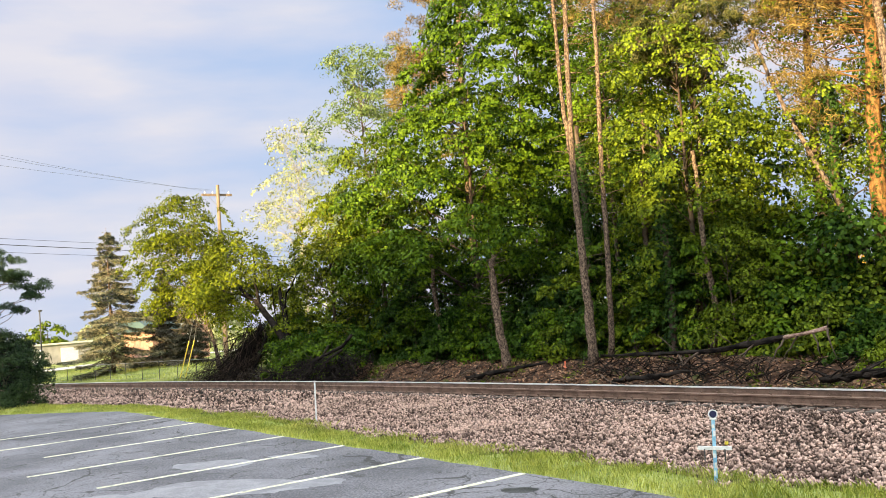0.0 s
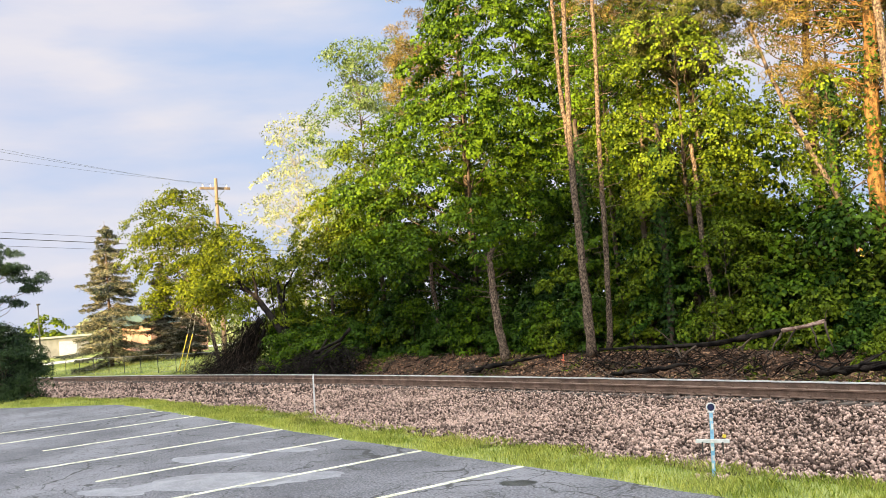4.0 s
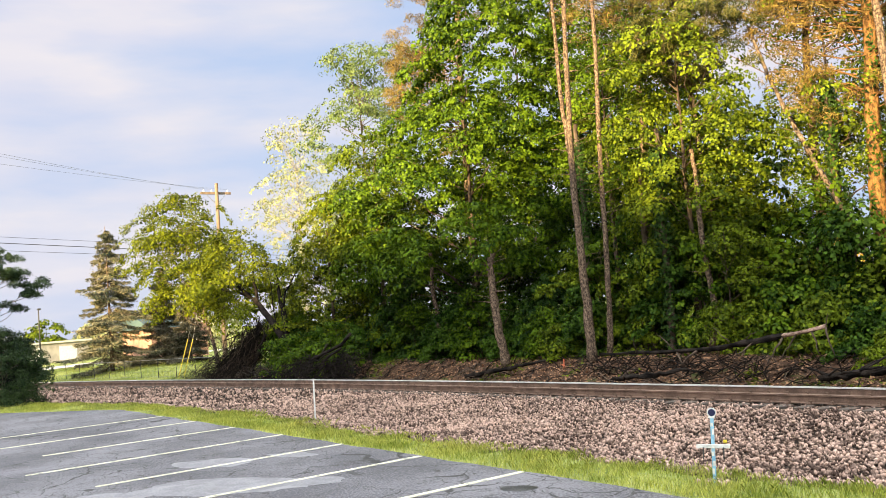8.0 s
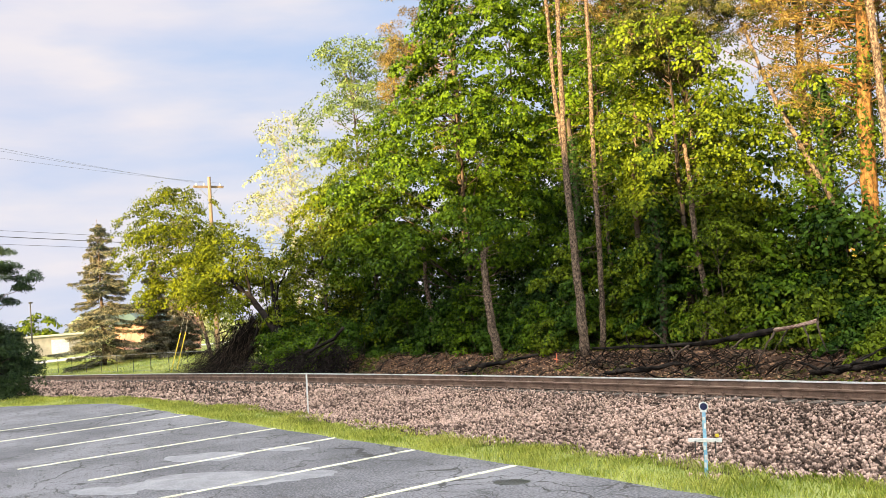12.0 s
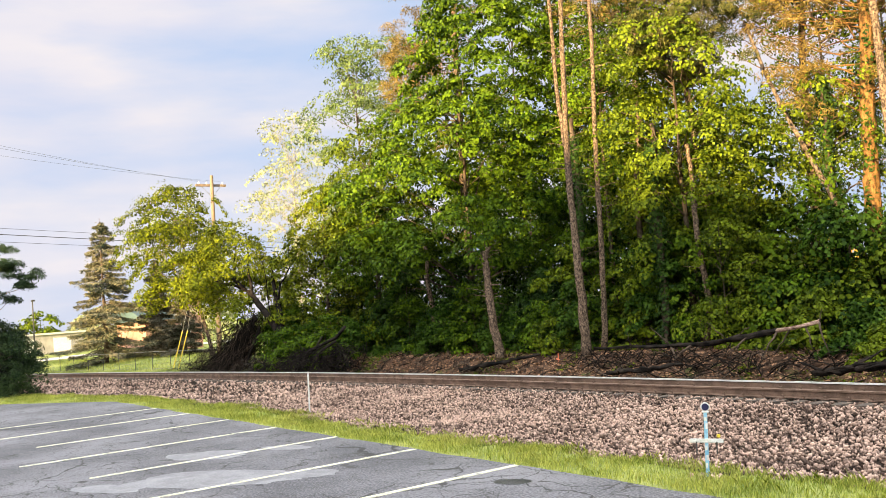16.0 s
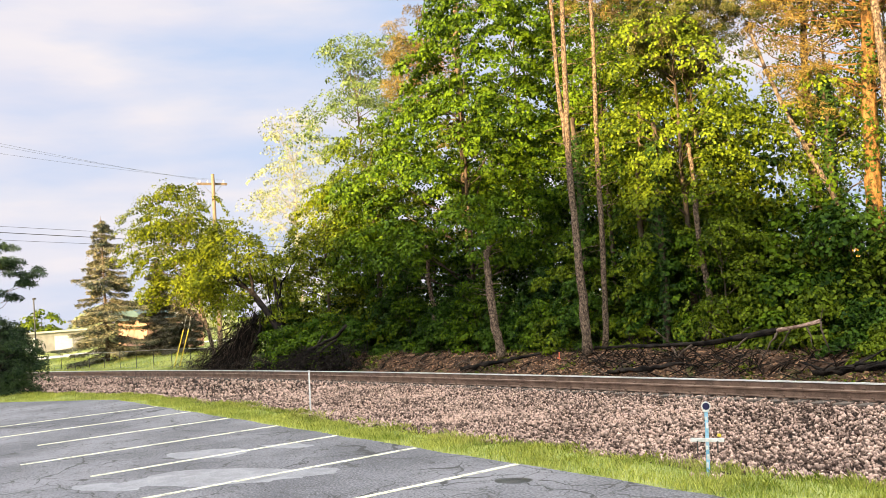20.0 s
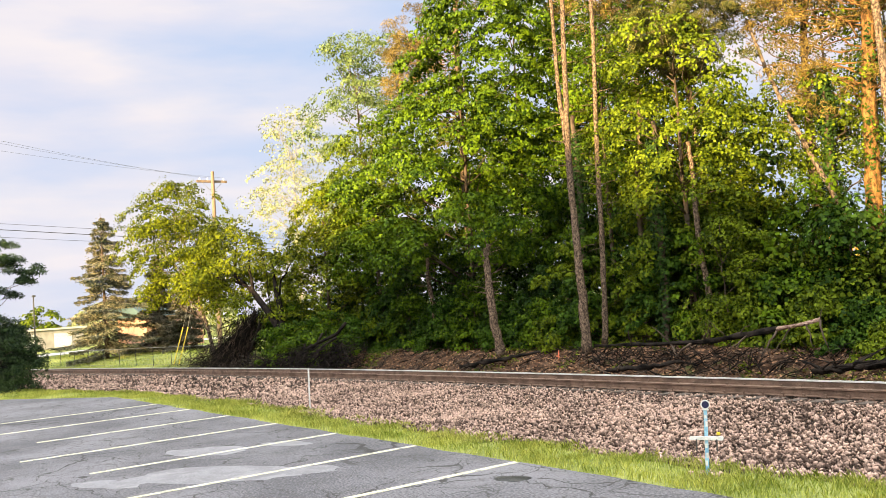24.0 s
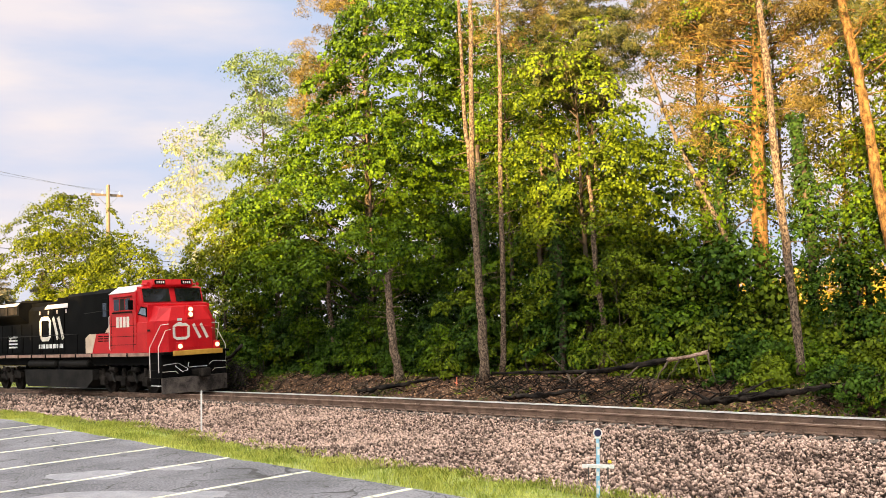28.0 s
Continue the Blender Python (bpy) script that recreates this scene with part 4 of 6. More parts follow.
def sweep(name, sect, v0, us, mats, idx):
    n = len(sect)
    V = [tuple(track_point(u, v0 + a, b)) for u in us for a, b in sect]
    F, I = [], []
    for i in range(len(us) - 1):
        for k in range(n):
            j = (k + 1) % n
            F.append((i * n + k, (i + 1) * n + k, (i + 1) * n + j, i * n + j))
            I.append(idx[k])
    return mesh_from(name, V, F, mats, False, I)


def build_track():
    root = tagged(place("railway_track", None), "single railway track of rusty rails with worn heads, their sheen painted bright", "track", kind="structure")
    us = list(np.arange(-450, -80, 6.0)) + list(np.arange(-80, 30, 1.5)) + list(np.arange(30, 120, 6.0))
    sect = [(-0.036, 0), (0.036, 0), (0.038, -0.035), (0.010, -0.05), (0.010, -0.155), (0.075, -0.172), (0.075, -0.185), (-0.075, -0.185), (-0.075, -0.172), (-0.010, -0.155), (-0.010, -0.05), (-0.038, -0.035)]
    for v in (0.753, -0.753):
        place("rail", sweep("rail", sect, v, us, [RAIL, RAIL_TOP, RAIL_RUST], [1 if v < 0 else 2, int(v < 0)] + [0] * 9 + [int(v > 0)]), root)
    tie = bpy.data.meshes.new("tie")
    bm = box(-0.115, 0.115, -1.3, 1.3, -0.18, 0, 0.008)
    bm.to_mesh(tie)
    bm.free()
    tie.materials.append(TIE)
    clip = bpy.data.meshes.new("rail_clip")
    bm = box(-0.09, 0.09, -0.03, 0.03, 0, 0.014, 0)
    bm_tube(bm, [(0.05, 0.0, 0.01), (0.05, -0.01, 0.06), (0.02, 0.03, 0.065), (-0.03, 0.03, 0.055)], 0.018, 5)
    bm.to_mesh(clip)
    bm.free()
    clip.materials.append(RAIL)
    u = -70.0
    while u < 6:
        m = Matrix.Translation(track_point(u, 0, -0.195)) @ Matrix.Rotation(-BEND * u, 4, "Z")
        place("tie", tie, root, m=m)
        if u > -48:
            for v in (0.753, -0.753):
                place("rail_clip", clip, root, m=Matrix.Translation(track_point(u, v + 0.11, -0.19)) @ Matrix.Rotation(-BEND * u, 4, "Z"))
        u += 0.5


def stones(name, n, region, size, seed):
    """Broken rock: squashed irregular ridged lumps lying on the ground."""
    rng = np.random.default_rng(seed)
    P = region(n, rng)
    n = len(P)
    base = np.array([(0.6, 0, 0), (-0.6, 0, 0), (0, 0.58, 0), (0, -0.58, 0), (0, 0, 0.5), (0, 0, -0.5)])
    V = base[None] * (1 + rng.normal(size=(n, 6, 1)) * 0.16) + rng.normal(size=(n, 6, 3)) * 0.12
    S = size * rng.uniform(0.55, 1.5, (n, 1)) * rng.uniform(0.8, 1.25, (n, 3))
    V = V * S[:, None, :]
    for p, q in ((0, 2), (1, 2), (0, 1)):
        a = rng.uniform(0, 2 * math.pi, n)[:, None]
        u, v = V[:, :, p] * np.cos(a) - V[:, :, q] * np.sin(a), V[:, :, p] * np.sin(a) + V[:, :, q] * np.cos(a)
        V[:, :, p], V[:, :, q] = u, v
    V = V + P[:, None, :]
    q = np.array([0, 2, 4, 2, 1, 4, 1, 3, 4, 3, 0, 4, 2, 0, 5, 1, 2, 5, 3, 1, 5, 0, 3, 5])
    F = (q[None] + 6 * np.arange(n)[:, None]).reshape(-1)
    size_of = np.full(n * 8, 3, np.int32)
    me = bpy.data.meshes.new(name)
    me.vertices.add(n * 6)
    me.vertices.foreach_set("co", V.astype(np.float32).ravel())
    me.loops.add(len(F))
    me.loops.foreach_set("vertex_index", F.astype(np.int32))
    me.polygons.add(n * 8)
    me.polygons.foreach_set("loop_start", np.concatenate([[0], np.cumsum(size_of)[:-1]]).astype(np.int32))
    me.polygons.foreach_set("loop_total", size_of)
    me.materials.append(STONE)
    me.update(calc_edges=True)
    return me


def build_ballast():
    def near(n, rng):
        x = rng.uniform(-28, -0.5, n)
        s = rng.uniform(0, 1, n)
        out = []
        for a, b in zip(x, s):
            yc = line_y(a)
            y0 = verge_edge(a)
            y = y0 + (yc + 1.6 - y0) * b
            if abs(abs(yc - y) - 0.753) < 0.12:
                continue
            out.append((a, y, land(a, y) - 0.035 + 0.075 * rng.random()))
        return np.array(out)

    def away(n, rng):
        x = -28 - 50 * rng.uniform(0, 1, n) ** 1.3
        out = []
        for a, b in zip(x, rng.uniform(0, 1, n)):
            yc = line_y(a)
            y0 = max(yc - 9.0, verge_edge(a))
            y = y0 + (yc + 1.6 - y0) * b
            if abs(abs(yc - y) - 0.753) < 0.12:
                continue
            out.append((a, y, land(a, y) - 0.01 + 0.05 * rng.random()))
        return np.array(out)
    tagged(place("ballast", stones("ballast", 76000, near, 0.049, 1)), "loose pinkish-grey broken stone along the track", "gravel", kind="stuff")
    tagged(place("ballast", stones("ballast", 15000, away, 0.078, 2)), "loose pinkish-grey broken stone along the track", "gravel", kind="stuff")


# ---- car park ----
ASPHALT = cracked(material("asphalt", (0.070, 0.069, 0.080), (0.200, 0.197, 0.219), 0.7, scale=0.45, fine=30, bump=0.9, stain=(0.225, 0.222, 0.245, 0.35, 0.62), grain=1.3))
PAINT = material("road paint", (0.60, 0.58, 0.42), (0.80, 0.78, 0.60), 0.7, scale=3, fine=40, bump=0.2, stain=(0.20, 0.20, 0.205, 7, 0.53))
PALE_GREY = material("pale mottled grey", (0.18, 0.18, 0.20), (0.29, 0.288, 0.31), 0.55, scale=2.5, fine=28, bump=0.4, stain=(0.17, 0.168, 0.185, 1.6, 0.52), grain=0.9)


def build_lot():
    V, F = [], []
    xs = list(np.arange(-44.2, 26, 0.5))
    for x in xs:
        e = lot_edge(x) + 0.12 * noise.noise((x * 0.9, 0, 2)) + 0.05 * noise.noise((x * 4, 0, 2))
        V += [(x, -11.5, -0.25), (x, -11.5, 0), (x, e, 0), (x, e + 0.03, -0.25)]
    for i in range(len(xs) - 1):
        for k in range(3):
            F.append((i * 4 + k, i * 4 + k + 1, i * 4 + k + 5, i * 4 + k + 4))
    F.append((0, 3, 2, 1))
    tagged(place("pavement", mesh_from("pavement", V, [f[::-1] for f in F], ASPHALT)), "cracked grey asphalt car park", "pavement", kind="structure")
    for x, y0 in ((-9.95, 5.6), (-12.53, 4.2), (-15.18, 3.65), (-17.82, 3.1), (-20.45, 3.9), (-23.1, 3.3), (-25.75, 2.9)):
        tagged(place("parking_line", part_mesh(box(x - 0.05, x + 0.05, y0 - (1.4 if x > -13 else 0), 8.08, -0.01, 0.008))), "worn pale yellow painted parking line", "marking", "parking lines", "structure")


def part_mesh(bm, mat=None):
    me = bpy.data.meshes.new("piece")
    bm.to_mesh(me)
    bm.free()
    me.materials.append(mat or PAINT)
    return me





def blades(name, pts, height, seed, mat, bend=0.35):
    """Narrow upright grass blades at the points."""
    rng = np.random.default_rng(seed)
    P = np.array(pts)
    n = len(P)
    a = rng.uniform(0, 2 * math.pi, n)
    h = height * rng.uniform(0.45, 1.4, n) * np.array([max(1.0 + 0.6 * noise.noise((p[0] * 0.8, p[1] * 0.8, 4)) + 0.6 * noise.noise((p[0] * 3, p[1] * 3, 6)), 0.3) for p in P])
    d = np.stack([np.cos(a), np.sin(a), 0 * a], 1)
    s = np.stack([-np.sin(a), np.cos(a), 0 * a], 1) * (0.0025 + 0.015 * h)[:, None]
    up = np.stack([0 * a, 0 * a, h], 1)
    lean = d * (h * rng.uniform(0.1, 2 * bend, n))[:, None]
    V = np.stack([P - s, P + s, P + up * 0.62 + lean * 0.4 + s * 0.7, P + up + lean, P + up * 0.62 + lean * 0.4 - s * 0.7], 1).reshape(-1, 3)
    return blade_mesh(name, V, mat, 5)


def build_grass():
    rng = np.random.default_rng(21)
    pts = []
    for _ in range(105000):
        x = rng.uniform(-47, 5)
        if x > LOT_X0:
            w = max(verge_edge(x) - LOT_Y, 0.25)
            y = LOT_Y - 0.02 + rng.random() * w + abs(rng.normal()) * 0.18
            if rng.random() < 0.35 + 0.9 * noise.noise((x * 0.9, y * 0.9, 12)):
                continue
        else:
            y = verge_edge(x) + 0.1 - rng.random() ** 1.5 * 4.5
            if y < lot_edge(x):
                continue
        pts.append((x, y, land(x, y) + 0.0))
    tagged(place("grass", blades("grass", pts, 0.075, 3, GRASS)), "bright uneven grass along the car park's edge", "grass", kind="stuff")
    # darker tufts and weeds at the stones' edge
    pts = []
    for _ in range(110):
        x, y = rng.uniform(-26, 3), 0
        y = verge_edge(x) + rng.normal() * 0.25
        for _ in range(22):
            a, b = x + rng.normal() * 0.10, y + rng.normal() * 0.10
            pts.append((a, b, land(a, b)))
    tagged(place("weeds", blades("weeds", pts, 0.11, 4, GRASS, 0.6)), "weed tufts among the edge stones", "weeds", kind="stuff")
    # lawn across the track
    pts = []
    for _ in range(22000):
        x = rng.uniform(-100, -46)
        y = line_y(x) + rng.uniform(2.6, 15)
        pts.append((x, y, land(x, y)))
    tagged(place("lawn_grass", blades("lawn_grass", pts, 0.16, 6, GRASS)), "mown lawn and rough grass beyond the track", "grass", kind="stuff")


def build_litter():
    rng = np.random.default_rng(31)
    P = []
    for _ in range(26000):
        x = rng.uniform(-46, -2)
        y = line_y(x) + 2.2 + abs(rng.normal()) * 2.4
        P.append((x, y, land(x, y) + 0.015))
    P = np.array(P)
    N = np.tile([0, 0, 1.0], (len(P), 1)) + rng.normal(size=P.shape) * 0.45
    m = material("dead leaves", (0.045, 0.024, 0.015), (0.40, 0.22, 0.12), 0.8, scale=0.8, fine=8, bump=0, island=0.8)
    tagged(place("dead_leaves", blade_mesh("dead_leaves", leaf_faces(P, N, 0.10, rng), m)), "brown fallen leaves over the bank", "leaf litter", kind="stuff")
    P = []
    for _ in range(11000):
        x = rng.uniform(-46, -2)
        k = noise.noise((x * 0.35, 2, 9))
        y = line_y(x) + 2.4 + rng.uniform(0, 3.2)
        if k + noise.noise((x, y, 2)) * 0.8 + 0.9 * smooth(-16, -8, x) < 0.3:
            continue
        P.append((x, y, land(x, y) + 0.03 + 0.10 * rng.random()))
    P = np.array(P)
    N = np.tile([0, 0, 1.0], (len(P), 1)) + rng.normal(size=P.shape) * 0.5
    tagged(place("ground_plants", blade_mesh("ground_plants", leaf_faces(P, N, 0.10, rng), L_YELLOW)), "low green creeping plants on the bank", "plants", kind="stuff")
    lm = []
    for _ in range(420):
        x = rng.uniform(-44, -3)
        y = line_y(x) + 2.4 + abs(rng.normal()) * 1.3
        a, L = rng.uniform(0, math.pi), rng.uniform(0.3, 1.7)
        p = np.array([x, y, land(x, y) + 0.03])
        e = p + np.array([math.cos(a) * L, math.sin(a) * L * 0.6, 0])
        e[2] = land(e[0], e[1]) + rng.uniform(0.02, 0.22)
        r = rng.uniform(0.008, 0.028)
        lm.append((spline(p, e, 0.04, 4, rng, 0.15), [r, r * 0.9, r * 0.7, r * 0.3], 4))
    for _ in range(190):
        x, y = rng.uniform(-23.5, -13.5), rng.uniform(21.3, 22.6)
        p = np.array([x, y, land(x, y) + 0.03])
        a, L = rng.uniform(0, 2 * math.pi), rng.uniform(0.4, 1.7)
        e = p + np.array([math.cos(a) * L, math.sin(a) * L * 0.4, rng.uniform(0.03, 0.55)])
        r = rng.uniform(0.008, 0.026)
        lm.insert(0, (spline(p, e, 0.08, 5, rng, 0.15), [r, r * 0.9, r * 0.8, r * 0.6, r * 0.3], 4))
    tagged(place("twigs", tubes_mesh("twigs", lm[:440], CHAR)), "dark fallen sticks on the bank", "sticks", kind="stuff")
    tagged(place("twigs", tubes_mesh("twigs", lm[440:], GREY_BARK)), "pale dry sticks on the bank", "sticks", kind="stuff")


def fallen_log(pts, radii, label, seed, mats, stubs=(), tip=None):
    rng = np.random.default_rng(seed)
    base = Vector(pts[0])
    root = tagged(place("fallen_log", None, m=pose(*base)), label, "log")
    rel = [np.array(Vector(p) - base) for p in pts]
    n = 28 if tip is None else 16
    ts = np.linspace(0, len(rel) - 1, n)
    A = np.array(rel)
    Q = np.stack([np.interp(ts, range(len(rel)), A[:, k]) for k in range(3)], 1)
    Q[1:-1] += rng.normal(size=(n - 2, 3)) * 0.022
    rd = np.interp(ts, range(len(rel)), radii) * rng.uniform(0.9, 1.08, n)
    k = n if tip is None else tip
    place("trunk", tubes_mesh("trunk", [([tuple(q) for q in Q[:k + 1]], list(rd[:k + 1]), 10)], mats[0], 0.9), root)
    if tip is not None:
        place("bare_end", tubes_mesh("bare_end", [([tuple(q) for q in Q[k:]], list(rd[k:] * 0.93), 10)], mats[1], 0.5), root, "stripped pale red-brown wood")
    for i, d, r in stubs:
        p = Q[i]
        place("branch", tubes_mesh("branch", [(spline(p, p + np.array(d), 0.03, 5, rng, 0.12), [r, r * 0.85, r * 0.7, r * 0.5, r * 0.25], 6)], mats[-1]), root)
    return root


def build_deadwood():
    red = material("stripped wood", (0.12, 0.06, 0.045), (0.50, 0.34, 0.27), 0.85, scale=7, fine=40, bump=0.8, stretch=(0.4, 1, 1), stain=(0.03, 0.02, 0.017, 5, 0.58))
    fallen_log([(-22.9, 22.5, 0.35), (-18.2, 22.0, 0.48), (-16.0, 21.8, 0.72), (-13.6, 21.5, 1.1)], [0.045, 0.06, 0.075, 0.05], "long fallen trunk, charred with a stripped reddish end", 71, [CHAR, red, BARK], [(2, (0.3, -0.4, 0.5), 0.03), (4, (-0.5, -0.3, 0.6), 0.025), (6, (0.6, -0.3, 0.5), 0.03), (8, (-0.3, -0.4, 0.55), 0.02), (9, (0.7, -0.2, 0.4), 0.02), (12, (-0.35, -0.3, -0.75), 0.035), (13, (-0.45, -0.2, -0.7), 0.03), (14, (0.35, -0.3, -0.6), 0.03), (15, (0.3, -0.2, -0.75), 0.035), (10, (-0.6, -0.3, -0.5), 0.03), (5, (-0.5, -0.35, -0.45), 0.04), (4, (0.35, -0.2, -0.4), 0.05), (15, (0.16, -0.1, 0.35), 0.02)], 12)
    fallen_log([(-28.2, 20.5, -0.27), (-26.5, 21.1, -0.05), (-24.8, 21.6, 0.22)], [0.085, 0.07, 0.035], "black charred trunk lying down the bank", 72, [CHAR, CHAR], [(3, (0.5, -0.5, 0.2), 0.03), (7, (0.6, -0.1, 0.35), 0.03)])
    fallen_log([(-20.2, 20.3, -0.2), (-18.9, 20.4, -0.12), (-17.6, 20.8, 0.02)], [0.06, 0.075, 0.035], "short weathered grey-brown log beside the track", 73, [CHAR, GREY_BARK], [(4, (0.4, -0.3, 0.15), 0.03)])
    fallen_log([(-12.9, 19.9, -0.05), (-11.5, 20.2, 0.1), (-9.9, 20.6, 0.35)], [0.07, 0.09, 0.04], "charred broken trunk at the bank's foot", 74, [CHAR, CHAR], [(2, (-0.4, -0.3, 0.3), 0.04), (5, (0.2, -0.4, 0.4), 0.03), (7, (0.7, 0.2, 0.35), 0.03), (4, (0.8, -0.35, 0.1), 0.04), (6, (1.2, -0.5, 0.3), 0.05), (8, (0.9, 0.3, 0.5), 0.035), (10, (1.1, -0.2, 0.15), 0.04), (3, (-0.9, 0.2, 0.2), 0.04), (12, (0.8, 0.4, 0.3), 0.03), (1, (0.9, -0.3, 0.3), 0.03)])
    # brush pile of fallen dark boughs
    rng = np.random.default_rng(75)
    gz = land(-44, 18.9)
    root = tagged(place("brush_pile", None, m=pose(-44.0, 18.9, gz)), "heap of dark fallen boughs and twigs by the track", "brush pile")
    lm = []
    # boughs hang from the break down to the grass
    for k in range(620):
        f = rng.random() ** 0.8
        c = np.array([-0.3 + rng.normal() * 0.45 - 2.2 * (1 - f), 0.3 + rng.normal() * 0.4, 0.5 + 2.9 * f * rng.uniform(0.75, 1.05)])
        e = np.array([-1.0 - 9.5 * rng.random() ** 1.4 * (1.15 - 0.3 * f) + rng.normal() * 0.4, rng.normal() * 0.6 - 0.5, rng.uniform(0.03, 0.4)])
        r = rng.uniform(0.005, 0.019)
        lm.append((spline(c, e, -rng.uniform(-0.04, 0.14), 7, rng, 0.16), [r, r, r * 0.9, r * 0.8, r * 0.65, r * 0.45, r * 0.2], 4))
    # a lower sweep of limbs pulled over to the other side
    for k in range(820):
        f = rng.random()
        c = np.array([9.0 - 6.5 * f + rng.normal() * 0.5, 0.5 + rng.normal() * 0.5, (1.7 - 0.9 * f) * rng.uniform(0.25, 1.0)])
        e = c + np.array([-rng.uniform(0.2, 4.2) + (3.0 if rng.random() < 0.3 else 0), rng.normal() * 0.5 - 0.4, -c[2] * rng.uniform(0.45, 1.0) + 0.08])
        r = rng.uniform(0.006, 0.021)
        lm.append((spline(c, e, rng.uniform(-0.08, 0.12), 6, rng, 0.22), [r, r, r * 0.9, r * 0.7, r * 0.5, r * 0.2], 4))
    tagged(place("bough_tangle", tubes_mesh("bough_tangle", lm[150:], CHAR), root), "charred black boughs", kind="stuff")
    tagged(place("bough_tangle", tubes_mesh("bough_tangle", lm[:150], BARK), root), "brown boughs", kind="stuff")
    for p, e, r in (((9.2, 0.4, 2.3), (1.0, -0.2, 0.3), 0.075), ((8.8, 0.1, 1.7), (2.2, -0.4, 0.2), 0.06), ((-0.1, 0.3, 3.1), (-3.6, -0.3, 0.2), 0.09), ((0.1, 0.3, 2.9), (-6.5, -0.5, 0.15), 0.07), ((0.2, 0.4, 2.5), (-1.4, -0.2, 0.1), 0.08), ((7.4, 0.2, 1.9), (4.6, -0.3, 0.1), 0.05), ((5.2, 0.3, 1.3), (0.2, -0.4, 0.35), 0.05), ((8.6, -0.3, 0.35), (-0.6, -0.5, 0.25), 0.07)):
        place("bough", tubes_mesh("bough", [(spline(p, e, -0.06, 8, rng, 0.06), [r, r * 0.95, r * 0.9, r * 0.8, r * 0.65, r * 0.5, r * 0.35, r * 0.15], 6)], CHAR), root)
    # dead leaves caught in the heap
    m = 1500
    t = rng.uniform(-1, 1, m)
    P = np.stack([2.0 + t * 6.0 + rng.normal(size=m) * 0.5, rng.normal(size=m) * 0.5 - 0.05, 1.1 * (1 - np.abs(t) ** 1.3) * rng.uniform(0, 1, m) + 0.05], 1)
    brown = material("withered leaves", (0.012, 0.009, 0.006), (0.075, 0.055, 0.035), 0.9, scale=0.8, fine=8, bump=0, island=0.7)
    tagged(place("withered_leaves", blade_mesh("withered_leaves", leaf_faces(P, rng.normal(size=(m, 3)), 0.11, rng), brown), root), "withered dark leaves", kind="stuff")


# ---- things beside the track ----
SKYBLUE = material("pale blue paint", (0.17, 0.40, 0.60), (0.33, 0.58, 0.74), 0.6, scale=5, fine=30, bump=0.2, stain=(0.75, 0.76, 0.76, 9, 0.55))
OFFWHITE = material("weathered white paint", (0.55, 0.55, 0.54), (0.76, 0.76, 0.75), 0.7, scale=6, fine=40, bump=0.2, stain=(0.30, 0.29, 0.27, 7, 0.62))
NAVY = material("navy disc", (0.010, 0.012, 0.05), (0.02, 0.022, 0.08), 0.4, scale=6, fine=40, bump=0)
YELLOW = material("yellow plastic", (0.62, 0.46, 0.02), (0.78, 0.62, 0.06), 0.5, scale=4, fine=40, bump=0.1)
POLE_WOOD = material("pole wood", (0.12, 0.088, 0.065), (0.23, 0.17, 0.125), 0.9, scale=2, fine=25, bump=0.5, stretch=(1, 1, 0.15))
GALV = material("galvanised wire", (0.22, 0.22, 0.22), (0.40, 0.40, 0.40), 0.5, 0.8, scale=5, fine=40, bump=0.1)
WIRE = material("cable", (0.02, 0.02, 0.02), (0.05, 0.05, 0.05), 0.6, scale=5, fine=40, bump=0)
ORANGE = material("orange stake", (0.70, 0.16, 0.08), (0.85, 0.28, 0.15), 0.6, scale=5, fine=40, bump=0.1)


